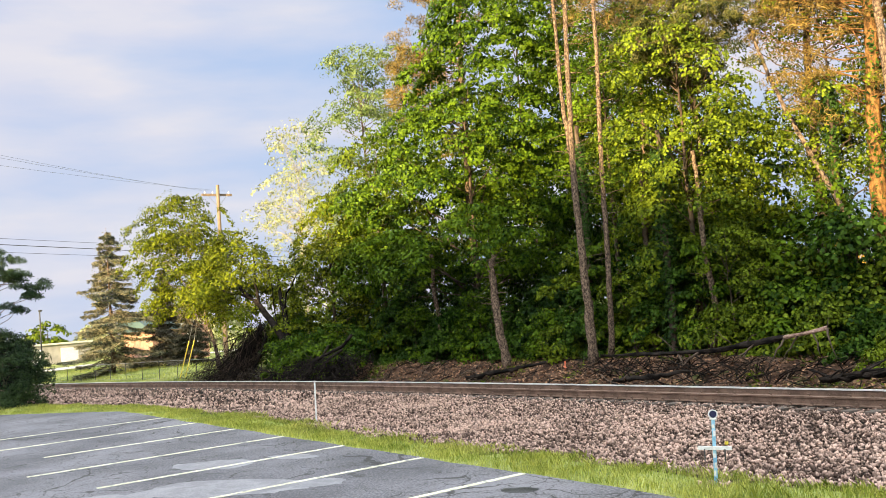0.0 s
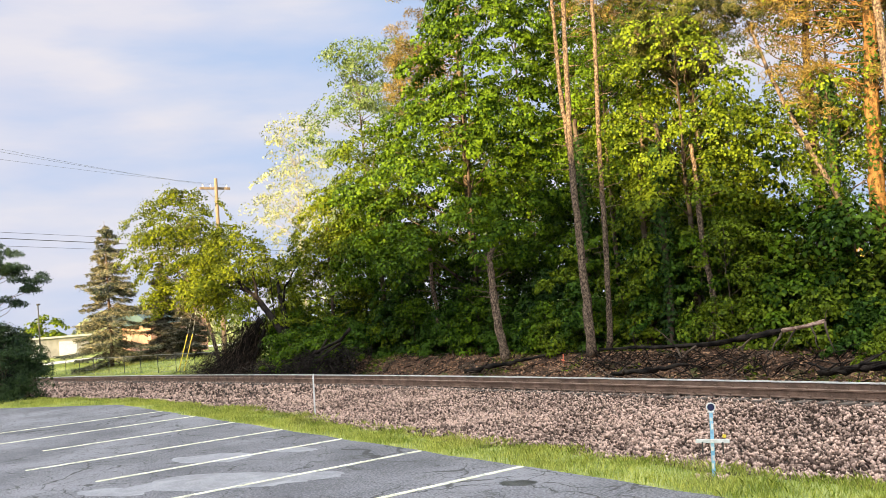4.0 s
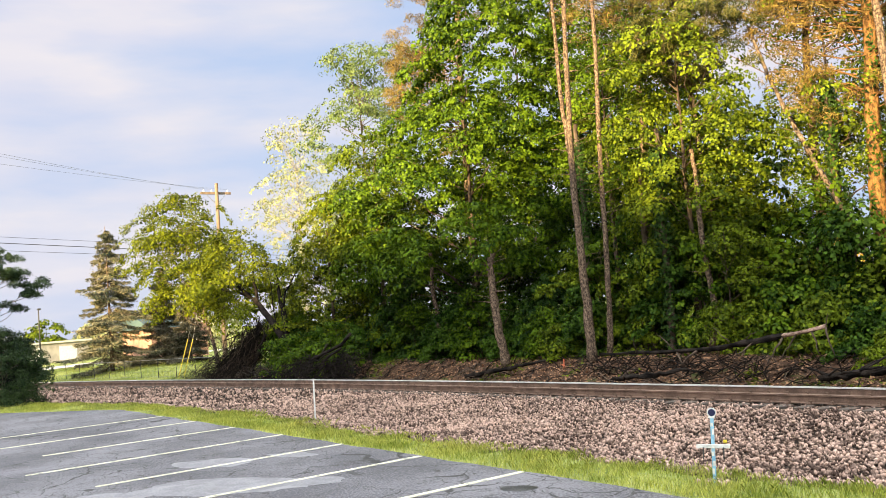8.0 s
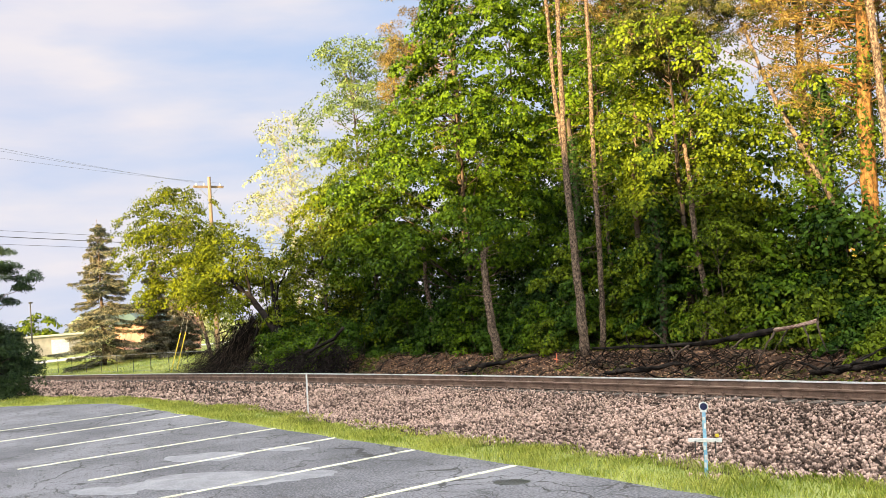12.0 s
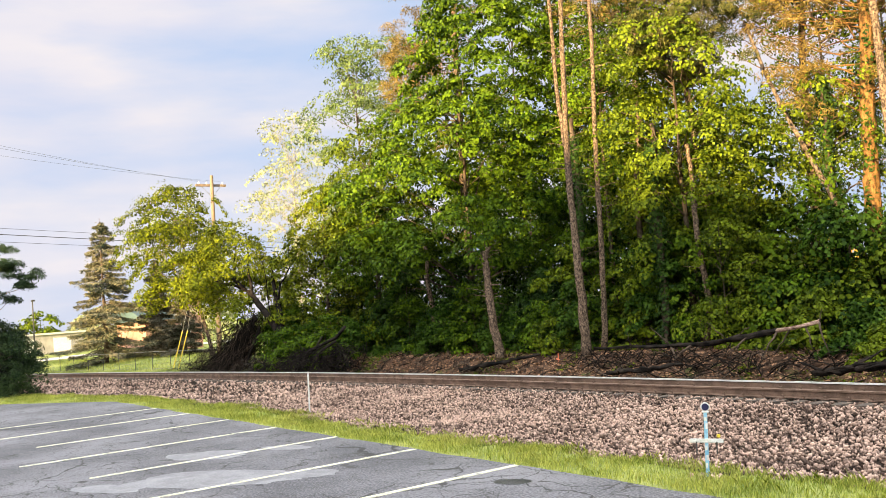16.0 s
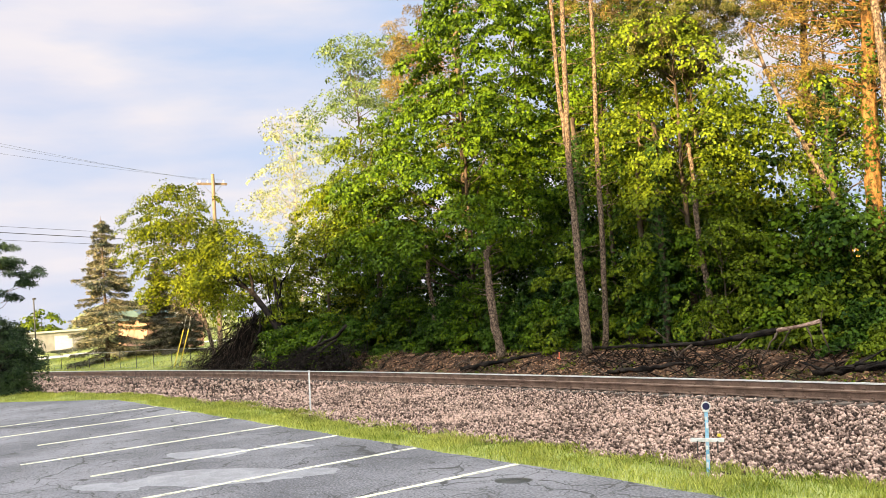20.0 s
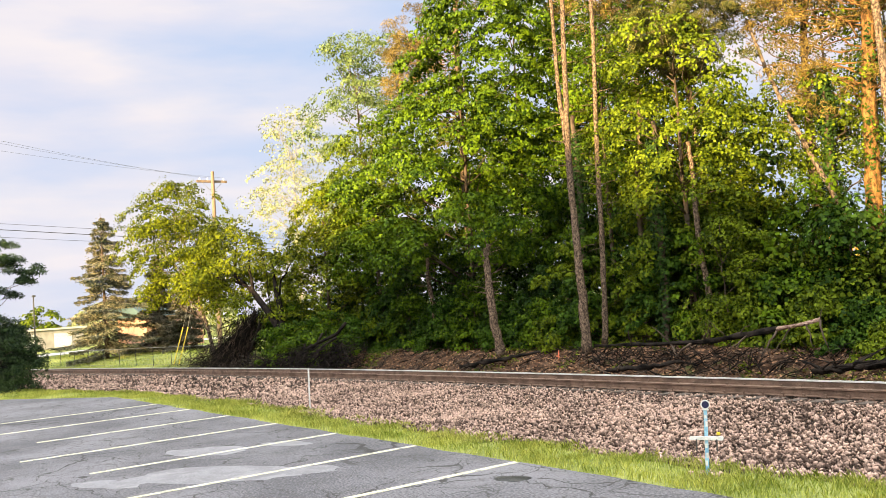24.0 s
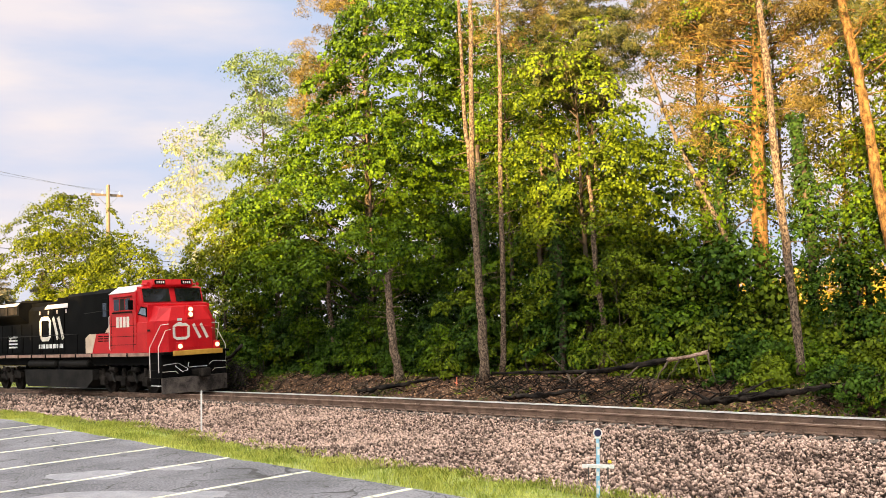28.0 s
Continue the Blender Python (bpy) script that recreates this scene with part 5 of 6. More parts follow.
def build_cross():
    root = tagged(place("wooden_cross", None, m=pose(-7.43, 9.04, land(-7.43, 9.04), 0, 2.8, 42)), "pale blue and white wooden cross with a navy disc", "cross")
    part("upright", box(-0.021, 0.021, -0.020, 0.020, -0.1, 0.80, 0.004), SKYBLUE, root, "pale blue flaking upright")
    part("crossbar", box(-0.20, 0.20, -0.038, -0.022, 0.435, 0.483, 0.004), OFFWHITE, root, "white crossbar")
    part("cap", box(-0.04, 0.04, -0.026, 0.026, 0.80, 0.815, 0.003), OFFWHITE, root)
    bm = bmesh.new()
    bmesh.ops.create_cone(bm, cap_ends=True, segments=20, radius1=0.056, radius2=0.056, depth=0.02, matrix=pose(0, -0.01, 0.87, 90))
    part("rim", bm, OFFWHITE, root, "white rim")
    bm = bmesh.new()
    bmesh.ops.create_cone(bm, cap_ends=True, segments=20, radius1=0.043, radius2=0.043, depth=0.024, matrix=pose(0, -0.014, 0.87, 90))
    part("disc", bm, NAVY, root, "round navy disc")
    for x in (-0.12, 0.12):
        part("hanging_ornament", box(x - 0.008, x + 0.008, -0.05, -0.042, 0.30, 0.45, 0.002), WIRE, root, "dark hanging strip")
    rng = np.random.default_rng(8)
    for z, x0, x1 in ((0.70, -0.021, 0.012), (0.60, -0.006, 0.021), (0.34, -0.021, 0.010), (0.22, -0.008, 0.021), (0.12, -0.021, 0.006)):
        part("paint_patch", box(x0, x1, -0.0225, -0.0195, z, z + rng.uniform(0.03, 0.07)), OFFWHITE, root, "bare white patch")
    part("yellow_flower", box(0.12, 0.165, -0.046, -0.036, 0.50, 0.54, 0.008), YELLOW, root, "small yellow ornament")
    for k in range(9):
        a = k * 0.7
        bm = bmesh.new()
        bmesh.ops.create_icosphere(bm, subdivisions=1, radius=rng.uniform(0.03, 0.06), matrix=pose(math.cos(a) * rng.uniform(0.08, 0.24), math.sin(a) * 0.12, 0.02))
        part("base_stone", bm, STONE, root, "stone at the foot")


def build_posts():
    p = tagged(place("marker_post", None, m=pose(-21.03, 10.47, land(-21.03, 10.47), 0, 3, 0)), "thin white trackside marker post", "post")
    part("shaft", tube([(0, 0, -0.1), (0, 0, 1.06)], 0.022, 8), OFFWHITE, p)
    part("tip", tube([(0, 0, 1.06), (0, 0, 1.10)], [0.024, 0.016], 8), OFFWHITE, p)
    p = tagged(place("survey_stake", None, m=pose(-24.15, 21.9, land(-24.15, 21.9), 6, 12, 0)), "small orange-tipped survey stake on the bank", "stake")
    part("shaft", box(-0.02, 0.02, -0.012, 0.012, -0.05, 0.34, 0.003), ORANGE, p)
    part("ribbon", box(-0.10, 0.09, -0.016, -0.014, 0.10, 0.15), ORANGE, p, "orange ribbon")
    # utility pole
    z = land(-59.5, 23.2)
    pole = tagged(place("utility_pole", None, m=pose(-59.5, 23.2, z, 0, 2.0, 0)), "brown wooden utility pole with one crossarm", "utility pole")
    part("mast", tube([(0, 0, -0.3), (0, 0, 4), (0, 0, 8), (0, 0, 12.4)], [0.17, 0.155, 0.135, 0.11], 12), POLE_WOOD, pole)
    part("crossarm", box(-0.28, -0.16, -1.08, 1.08, 11.66, 11.82, 0.01), POLE_WOOD, pole)
    for y in (-0.85, -0.3, 0.85):
        part("insulator", tube([(-0.22, y, 11.82), (-0.22, y, 11.91), (-0.22, y, 12.0)], [0.03, 0.05, 0.025], 8), OFFWHITE, pole, "pale insulator")
    for y in (-0.7, 0.7):
        part("arm_brace", tube([(-0.17, y, 11.66), (-0.12, 0, 10.95)], 0.018, 5), GALV, pole)
    for k, dy in enumerate((0, 0.6)):
        g = tagged(place("guy_guard", None, m=pose(-56.8 - 0.1 * dy, 19.0 + 0.6 * dy, land(-57.1, 19.0))), "slanting yellow guard on a guy wire", "guy guard", "guy guards")
        part("sleeve", tube([(0, 0, 0.0), (-0.45, 0.9, 2.35)], 0.034, 8), YELLOW, g)
        part("guy_wire", tube([(-0.45, 0.9, 2.35), (-2.55, 4.2 - dy, 11.0)], 0.008, 4), GALV, g)
    for k, (y, far) in enumerate(((-0.85, (-44.56, 6.27, 11.75)), (-0.3, (-44.56, 6.26, 11.6)), (0.85, (-44.56, 6.25, 11.2)))):
        a = np.array([-59.3, 23.2 + y, z + 12.0])
        b = np.array(far)
        b = a + (b - a) * 2.2
        pts = [tuple(a + (b - a) * t - np.array([0, 0, 0.5 * 4 * t * (1 - t)])) for t in np.linspace(0, 1, 12)]
        tagged(place("overhead_wire", part_mesh(tube(pts, 0.007, 4), GALV)), "dark overhead wire from the utility pole", "wire", "overhead wires")
    for k, (a, b) in enumerate((((-89.1, 12.6, 12.4), (-99.5, 46.8, 11.2)), ((-89.1, 12.6, 11.85), (-99.5, 46.8, 10.5)), ((-89.1, 12.6, 11.15), (-99.5, 46.8, 9.95)))):
        a, b = np.array(a), np.array(b)
        a, b = a + (a - b) * 0.8, b + (b - a) * 0.5
        pts = [tuple(a + (b - a) * t - np.array([0, 0, 0.6 * t * (1 - t)])) for t in np.linspace(0, 1, 10)]
        tagged(place("overhead_wire", part_mesh(tube(pts, (0.02, 0.04, 0.02)[k], 4), WIRE)), "distant dark overhead wire", "wire", "overhead wires")


def build_fence():
    root = tagged(place("wire_fence", None), "low chain-link fence with thin posts along the lawn", "fence")
    post = part_mesh(tube([(0, 0, -0.1), (0, 0, 1.2)], 0.02, 7), WIRE)
    tops = []
    for k in range(21):
        u = -46.5 - 2.6 * k
        p = track_point(u, -4.4, 0)
        p.z = land(p.x, p.y)
        place("fence_post", post, root, m=Matrix.Translation(p))
        tops.append(p)
    for h, r, n in ((1.18, 0.014, "top_rail"), (0.08, 0.008, "bottom_wire")):
        place(n, part_mesh(tube([(p.x, p.y, p.z + h) for p in tops], r, 5), GALV), root)
    for h in (0.4, 0.75):
        place("strand", part_mesh(tube([(p.x, p.y, p.z + h) for p in tops], 0.005, 4), GALV), root)


# ---- far side of the lawn ----
BRICK = material("brick", (0.27, 0.15, 0.115), (0.40, 0.24, 0.19), 0.9, scale=2, fine=20, bump=0.3)
TEAL = material("teal metal roof", (0.04, 0.07, 0.075), (0.075, 0.12, 0.125), 0.5, 0.2, scale=1, fine=20, bump=0.1)
CREAM = material("cream wall", (0.27, 0.26, 0.245), (0.37, 0.355, 0.33), 0.9, scale=1, fine=20, bump=0.2)
CONCRETE = material("pale concrete", (0.42, 0.40, 0.37), (0.60, 0.57, 0.53), 0.9, scale=0.4, fine=12, bump=0.2)
GLASS = material("dark glass", (0.006, 0.008, 0.010), (0.014, 0.016, 0.018), 0.06, scale=1, fine=10, bump=0, spec=0.45)


def build_far():
    z = land(-90, 29) - 0.1
    h = tagged(place("brick_building", None, m=pose(-90.2, 29.0, z, 0, 0, 17)), "low brick building with a teal metal roof", "building")
    part("wall", box(-5, 0, -1.5, 5.2, 1.2, 3.6), BRICK, h)
    part("plinth", box(-5.02, 0.02, -1.52, 5.22, 0, 1.2), BRICK, h)
    bm = prism([(-6.2, 3.3), (1.2, 3.3), (-1.2, 4.5), (-3.8, 4.5)], "y", -2.4, 1.5)
    part("roof", bm, TEAL, h)
    part("flat_roof", box(-5.1, 0.1, 1.5, 5.3, 3.6, 3.8), CONCRETE, h)
    for y in (0.3, 3.2):
        w = part("window", box(0.0, 0.05, y - 0.6, y + 0.6, 1.5, 2.8), OFFWHITE, h)
        part("pane", box(0.05, 0.06, y - 0.5, y + 0.5, 1.6, 2.7), GLASS, w)
    z = land(-127, 27)
    b = tagged(place("pale_building", None, m=pose(-130, 24, z, 0, 0, 12)), "long low pale building beyond the road", "building")
    part("wall", box(-6, 0, -14, 8, 0, 2.6), CREAM, b)
    part("roof", box(-6.3, 0.3, -14.3, 8.3, 2.6, 2.85), CONCRETE, b)
    for y in (-10, -5, 0, 5):
        part("door", box(0, 0.05, y - 1.2, y + 1.2, 0, 2.1), OFFWHITE, b)
    V = []
    ys = np.linspace(-40, 60, 60)
    for y in ys:
        x = -108 - 0.12 * (y - 20)
        V += [(x - 3.5, y, land(x - 3.5, y) + 0.05), (x + 3.5, y, land(x + 3.5, y) + 0.05)]
    F = [(2 * i, 2 * i + 1, 2 * i + 3, 2 * i + 2) for i in range(len(ys) - 1)]
    tagged(place("road", mesh_from("road", V, F, CONCRETE)), "pale concrete road beyond the lawn", "road", kind="structure")
    lp = tagged(place("lamp_post", None, m=pose(-88.3, 17.1, land(-88.3, 17.1))), "thin dark lamp post beyond the lawn", "lamp post")
    part("mast", tube([(0, 0, 0), (0, 0, 5.9)], [0.08, 0.05], 8), WIRE, lp)
    part("lamp_head", box(-0.1, 0.5, -0.12, 0.12, 5.85, 6.0, 0.02), WIRE, lp)
    s = tagged(place("utility_cabinet", None, m=pose(-59.4, 9.9, land(-59.4, 9.9))), "dark utility cabinet behind the evergreen bush", "cabinet")
    part("body", box(-0.6, 0.6, -0.9, 0.9, 0, 2.9, 0.03), BLACK, s)
    part("lid", box(-0.7, 0.7, -1.0, 1.0, 2.9, 3.05, 0.02), BLACK, s)
    # distant sunlit trees
    for k, (x, y, hh, r) in enumerate([(-146, 38, 7, 4), (-150, 30, 6, 4.5), (-155, 22, 6, 5), (-150, 46, 8, 5), (-140, 52, 9, 5), (-160, 62, 10, 6), (-150, 14, 7, 5), (-150, 75, 10, 6)]):
        broadleaf("distant_tree", x, y, [(0.3, r * 0.7, r * 0.7, 0, 0), (hh * 0.5, r, r, 0, 0), (hh, r * 0.3, r * 0.3, 0, 0)], 60, 45, 0.5, L_YELLOW if k % 2 else L_PALE, "distant sunlit yellow-green tree", 200 + k, trunk=0.15, spray=(1.2, 0.6), limbs=0)


# ---- unseen trees added behind the viewer to shade the foot of the wood ----
def build_behind():
    rng = np.random.default_rng(77)
    for k, x in enumerate([-78, -71, -64.5, -57, -50, -43, -36.5, -30, -24, -18.5, -13.6, -8.6, -4.2, 0.2, 4.6, 9.0, 13.4, 17.8, 22.4, 27, 33, 40]):
        h = 8.6 if x < -45 else 10.6 if x < -22 else 13.4 if x < -15 else 14.2 if x < 6 else 12.4
        h, r = h + 2.4 * rng.random(), 3.1 + 0.7 * rng.random()
        y = -32 + rng.normal() * 1.2
        broadleaf("rear_tree", x, y, [(1.2, r * 0.7, r * 0.7, 0, 0), (h * 0.35, r * 1.1, r, 0, 0), (h * 0.8, r * 0.95, r * 0.8, 0, 0), (h, r * 0.4, r * 0.35, 0, 0)], 165, 26, 1.25, L_UNDER, "unseen leafy tree added behind the car park for shade", 300 + k, trunk=0.22, spray=(1.25, 0.6), limbs=8)


def build_patches():
    damp = material("damp asphalt", (0.03, 0.03, 0.033), (0.08, 0.08, 0.085), 0.35, scale=2.5, fine=28, bump=0.5)
    V = []
    for i in range(30):
        t = 2 * math.pi * i / 30
        r = 1 + 0.3 * noise.noise((math.cos(t) * 1.5, math.sin(t) * 1.5, 3))
        V.append((math.cos(t) * 0.26 * r, math.sin(t) * 0.16 * r, 0.004))
    tagged(place("damp_spot", mesh_from("damp_spot", V, [tuple(range(30))], damp), m=pose(-9.14, 7.33, 0, 0, 0, 30)), "small dark damp spot on the asphalt", "stain", kind="structure")
    rng = np.random.default_rng(9)
    for k, (x, y, a, b, ang) in enumerate(((-15.5, 5.75, 0.85, 0.42, 35), (-13.2, 4.9, 1.5, 0.62, 40), (-12.2, 6.0, 0.5, 0.3, 40), (-14.95, 6.95, 0.5, 0.22, 20), (-13.9, 3.6, 0.7, 0.3, 30))):
        V = []
        for i in range(40):
            t = 2 * math.pi * i / 40
            r = 1 + 0.35 * noise.noise((math.cos(t) * 1.5, math.sin(t) * 1.5, k * 5)) + 0.12 * noise.noise((math.cos(t) * 5, math.sin(t) * 5, k * 5))
            V.append((math.cos(t) * a * r, math.sin(t) * b * r, 0.0016 + 0.0004 * k))
        tagged(place("dried_patch", mesh_from("dried_patch", V, [tuple(range(40))], PALE_GREY), m=pose(x, y, 0, 0, 0, ang)), "pale patch on the asphalt", "stain", "dried patches", "structure")

# ---- locomotive ----
RED = material("red paint", (0.42, 0.006, 0.012), (0.53, 0.013, 0.017), 0.4, scale=1.2, fine=30, bump=0.04, stain=(0.28, 0.018, 0.018, 2.2, 0.60), spec=0.25)
BLACK = material("black paint", (0.002, 0.002, 0.002), (0.005, 0.005, 0.005), 0.6, scale=1.2, fine=30, bump=0.05, stain=(0.008, 0.0075, 0.007, 2.0, 0.66), spec=0.03)
WHITE = material("white paint", (0.56, 0.52, 0.46), (0.70, 0.66, 0.59), 0.5, scale=2, fine=30, bump=0.04)
# Shade under the locomotive is put into the next two near-black colours.
STEEL = material("grimy shaded steel", (0.004, 0.0035, 0.003), (0.026, 0.021, 0.018), 0.8, 0.0, scale=2, fine=30, bump=0.3, spec=0.12)
TANK = material("dusty tank with underside shade", (0.006, 0.0055, 0.005), (0.020, 0.018, 0.016), 0.65, 0.0, scale=1.4, fine=20, bump=0.1, spec=0.12)
SILL = material("sill paint", (0.22, 0.12, 0.09), (0.36, 0.22, 0.17), 0.6, scale=3, fine=30, bump=0.1)
# The pale tone paints the sky's reflection on the sloping cab roof.
ROOFGREY = material("roof panel", (0.42, 0.37, 0.36), (0.56, 0.50, 0.49), 0.5, scale=2, fine=20, bump=0.05)
PLOUGH = material("worn plough steel", (0.02, 0.017, 0.016), (0.085, 0.07, 0.062), 0.7, 0.0, scale=3, fine=30, bump=0.3, spec=0.12)
AMBER = material("amber stripe", (0.42, 0.21, 0.03), (0.52, 0.29, 0.05), 0.5, scale=3, fine=30, bump=0)
BUFF = material("buff paint", (0.46, 0.34, 0.25), (0.58, 0.45, 0.34), 0.5, scale=2, fine=30, bump=0.04, stain=(0.32, 0.24, 0.18, 2.5, 0.6))
# Reflected sky is put into this glass as a blue-grey base colour.
PALE_GLASS = material("glass with painted sky", (0.10, 0.12, 0.15), (0.20, 0.23, 0.27), 0.08, scale=1.2, fine=8, bump=0, spec=0.8)
LAMP = glow("lit lamp", (1.0, 0.74, 0.36), 0.8)


def wheel_mesh():
    bm = bmesh.new()
    prof = [(0.0, 0.09), (0.22, 0.09), (0.25, 0.05), (0.40, 0.04), (0.45, 0.07), (0.525, 0.07), (0.525, -0.06), (0.555, -0.07), (0.555, -0.095), (0.0, -0.095)]
    n = 24
    ring = [[bm.verts.new((r * math.cos(2 * math.pi * k / n), -w, r * math.sin(2 * math.pi * k / n))) for k in range(n)] for r, w in prof[1:-1]]
    for i in range(len(ring) - 1):
        for k in range(n):
            bm.faces.new((ring[i][k], ring[i][(k + 1) % n], ring[i + 1][(k + 1) % n], ring[i + 1][k]))
    bm.faces.new(ring[0][::-1])
    bm.faces.new(ring[-1])
    bmesh.ops.recalc_face_normals(bm, faces=bm.faces)
    return part_mesh(bm, STEEL)


WHEELS = []


def build_loco():
    root = tagged(place("locomotive", None), "red-nosed black diesel freight locomotive with lit headlights", "locomotive")
    # frame, deck and sill
    part("underframe", box(-20.6, -0.5, -1.2, 1.2, 1.25, 1.66), BLACK, root)
    part("deck", box(-20.9, 0.3, -1.52, 1.52, 1.66, 1.76, 0.01), BLACK, root)
    for s in (-1, 1):
        part("side_sill", box(-20.6, -0.8, s * 1.53 - 0.015, s * 1.53 + 0.015, 1.62, 1.76), SILL, root, "faded pinkish sill stripe")
        for k in range(12):
            x = -19.6 + 1.55 * k
            part("sill_bracket", box(x - 0.03, x + 0.03, s * 1.56 - 0.02, s * 1.56 + 0.02, 1.55, 1.76), BLACK, root)
    # long hood
    part("hood", prism([(-1.02, 1.76), (1.02, 1.76), (1.02, 3.92), (0.86, 4.12), (0.86, 4.30), (-0.86, 4.30), (-0.86, 4.12), (-1.02, 3.92)], "x", -19.6, -9.0), BLACK, root)
    part("inverter_cabinet", prism([(-1.05, 1.76), (1.05, 1.76), (1.05, 4.42), (0.95, 4.55), (-0.95, 4.55), (-1.05, 4.42)], "x", -9.0, -5.9), BLACK, root)
    part("blower_housing", prism([(-1.25, 2.6), (1.25, 2.6), (1.25, 4.40), (1.05, 4.58), (-1.05, 4.58), (-1.25, 4.40)], "x", -5.9, -4.12), BLACK, root)
    rad = part("radiator_housing", prism([(-1.02, 3.3), (1.02, 3.3), (1.50, 3.72), (1.50, 4.22), (1.36, 4.36), (-1.36, 4.36), (-1.50, 4.22), (-1.50, 3.72)], "x", -19.7, -13.4), BLACK, root)
    for s in (-1, 1):
        part("radiator_screen", prism([(s * 1.505, 4.20), (s * 1.37, 4.345), (s * 1.375, 4.36), (s * 1.52, 4.21)], "x", -19.5, -13.6), ROOFGREY, rad, "pale radiator top edge")
        for k in range(5):
            part("radiator_grille", box(-19.4 + 1.18 * k, -18.35 + 1.18 * k, s * 1.49 - 0.02, s * 1.49 + 0.02, 3.78, 4.16), STEEL, rad)
        part("slanted_panel", prism([(s * 1.03, 3.93), (s * 0.87, 4.13), (s * 0.90, 4.15), (s * 1.06, 3.95)], "x", -11.5, -9.05), ROOFGREY, root, "pale slanted roof panel")
        for k in range(8):
            x = -18.9 + 1.2 * k
            d = part("hood_door", box(x, x + 1.1, s * 1.035 - 0.015, s * 1.035 + 0.015, 1.85, 3.25 if x < -13.5 else 3.8, 0.006), BLACK, root)
            part("door_latch", box(x + 0.95, x + 1.02, s * 1.06 - 0.012, s * 1.06 + 0.012, 2.5, 2.62), WHITE if k in (2, 5) else STEEL, d)
        for k in range(4):
            part("louvre", box(-15.7, -14.7, s * 1.06 - 0.02, s * 1.06 + 0.02, 2.1 + 0.17 * k, 2.18 + 0.17 * k), OFFWHITE, root, "pale louvre slat")
        for k in range(4):
            x = -12.0 + 0.95 * k
            part("lifting_lug", box(x - 0.03, x + 0.03, s * 1.06 - 0.02, s * 1.06 + 0.02, 3.68, 3.86), ROOFGREY, root)
    # exhaust and fans on the roof
    part("exhaust_stack", box(-11.6, -10.6, -0.35, 0.35, 4.30, 4.50, 0.03), BLACK, root)
    for k in range(3):
        part("radiator_fan", tube([(-18.6 + 1.9 * k, 0, 4.36), (-18.6 + 1.9 * k, 0, 4.5)], 0.75, 20), BLACK, root)
    # low equipment box beside the cab, red with a cream slash
    for s in (-1, 1):
        b = part("battery_box", box(-6.0, -4.12, s * 1.28 - 0.2, s * 1.28 + 0.2, 1.76, 2.62, 0.02), RED, root, "red equipment box")
        part("slash_stripe", prism([(-6.35, 1.78), (-5.75, 1.78), (-5.35, 2.62), (-6.0, 2.62), (-6.35, 2.45)], "y", s * 1.485 - 0.012, s * 1.485 + 0.012), BUFF, b, "cream slanting stripe")
        part("slash_panel", prism([(-4.95, 2.66), (-4.13, 2.66), (-4.13, 3.35)], "y", s * 1.27 - 0.012, s * 1.27 + 0.012), BUFF, root, "cream slanting stripe")
        for k in range(3):
            part("vent_slot", box(-5.2, -4.75, s * 1.492 - 0.008, s * 1.492 + 0.008, 2.28 + 0.1 * k, 2.32 + 0.1 * k), BLACK, b)
            part("vent_slot", box(-4.65, -4.25, s * 1.492 - 0.008, s * 1.492 + 0.008, 2.28 + 0.1 * k, 2.32 + 0.1 * k), BLACK, b)
        part("cab_door", box(-5.3, -4.65, s * 1.262 - 0.012, s * 1.262 + 0.012, 2.75, 4.15, 0.008), BLACK, root)
        part("door_window", box(-5.15, -4.8, s * 1.276 - 0.006, s * 1.276 + 0.006, 3.35, 3.95, 0.004), GLASS, root)
    # cab
    cab = part("cab", prism([(-1.5, 1.76), (1.5, 1.76), (1.5, 4.28), (1.05, 4.58), (-1.05, 4.58), (-1.5, 4.28)], "x", -4.1, -1.85), RED, root)
    part("cab_front", prism([(-1.85, 1.76), (-1.0, 1.76), (-1.0, 3.72), (-1.45, 3.80), (-1.62, 4.44), (-1.85, 4.5)], "y", -1.44, 1.44), RED, root)
    for s in (-1, 1):
        part("roof_panel", prism([(s * 1.51, 4.27), (s * 1.06, 4.575), (s * 1.07, 4.595), (s * 1.54, 4.285)], "x", -4.1, -1.95), ROOFGREY, cab, "cab roof slope with sky reflection painted pale")
        w = part("side_window", box(-3.74, -2.22, s * 1.505 - 0.02, s * 1.505 + 0.02, 3.50, 4.10, 0.02), RED, cab)
        for a, c in ((-3.66, -3.20), (-3.14, -2.74), (-2.68, -2.30)):
            part("pane", box(a, c, s * 1.52 - 0.015, s * 1.52 + 0.015, 3.56, 4.04, 0.008), GLASS if a != -3.14 else TANK, w)
        part("window_shade", box(-3.8, -2.15, s * 1.57 - 0.06, s * 1.57 + 0.06, 4.12, 4.15), RED, cab)
        for k in range(4):
            x = -3.5 + 0.29 * k
            part("number_bar", box(x, x + 0.21, s * 1.506 - 0.008, s * 1.506 + 0.008, 2.84, 3.28, 0.004), WHITE, cab, "white bar")
        part("cab_seam", box(-4.05, -1.05, s * 1.503 - 0.008, s * 1.503 + 0.008, 2.55, 2.585), RED, cab)
        part("grab_rail", tube([(-4.0, s * 1.54, 1.9), (-4.0, s * 1.58, 1.95), (-4.0, s * 1.58, 3.3), (-4.0, s * 1.54, 3.35)], 0.018, 6), WHITE, cab)
        part("lower_side", box(-1.86, -0.95, s * 1.40 - 0.09, s * 1.40 + 0.09, 1.76, 3.0, 0.02), RED, root)
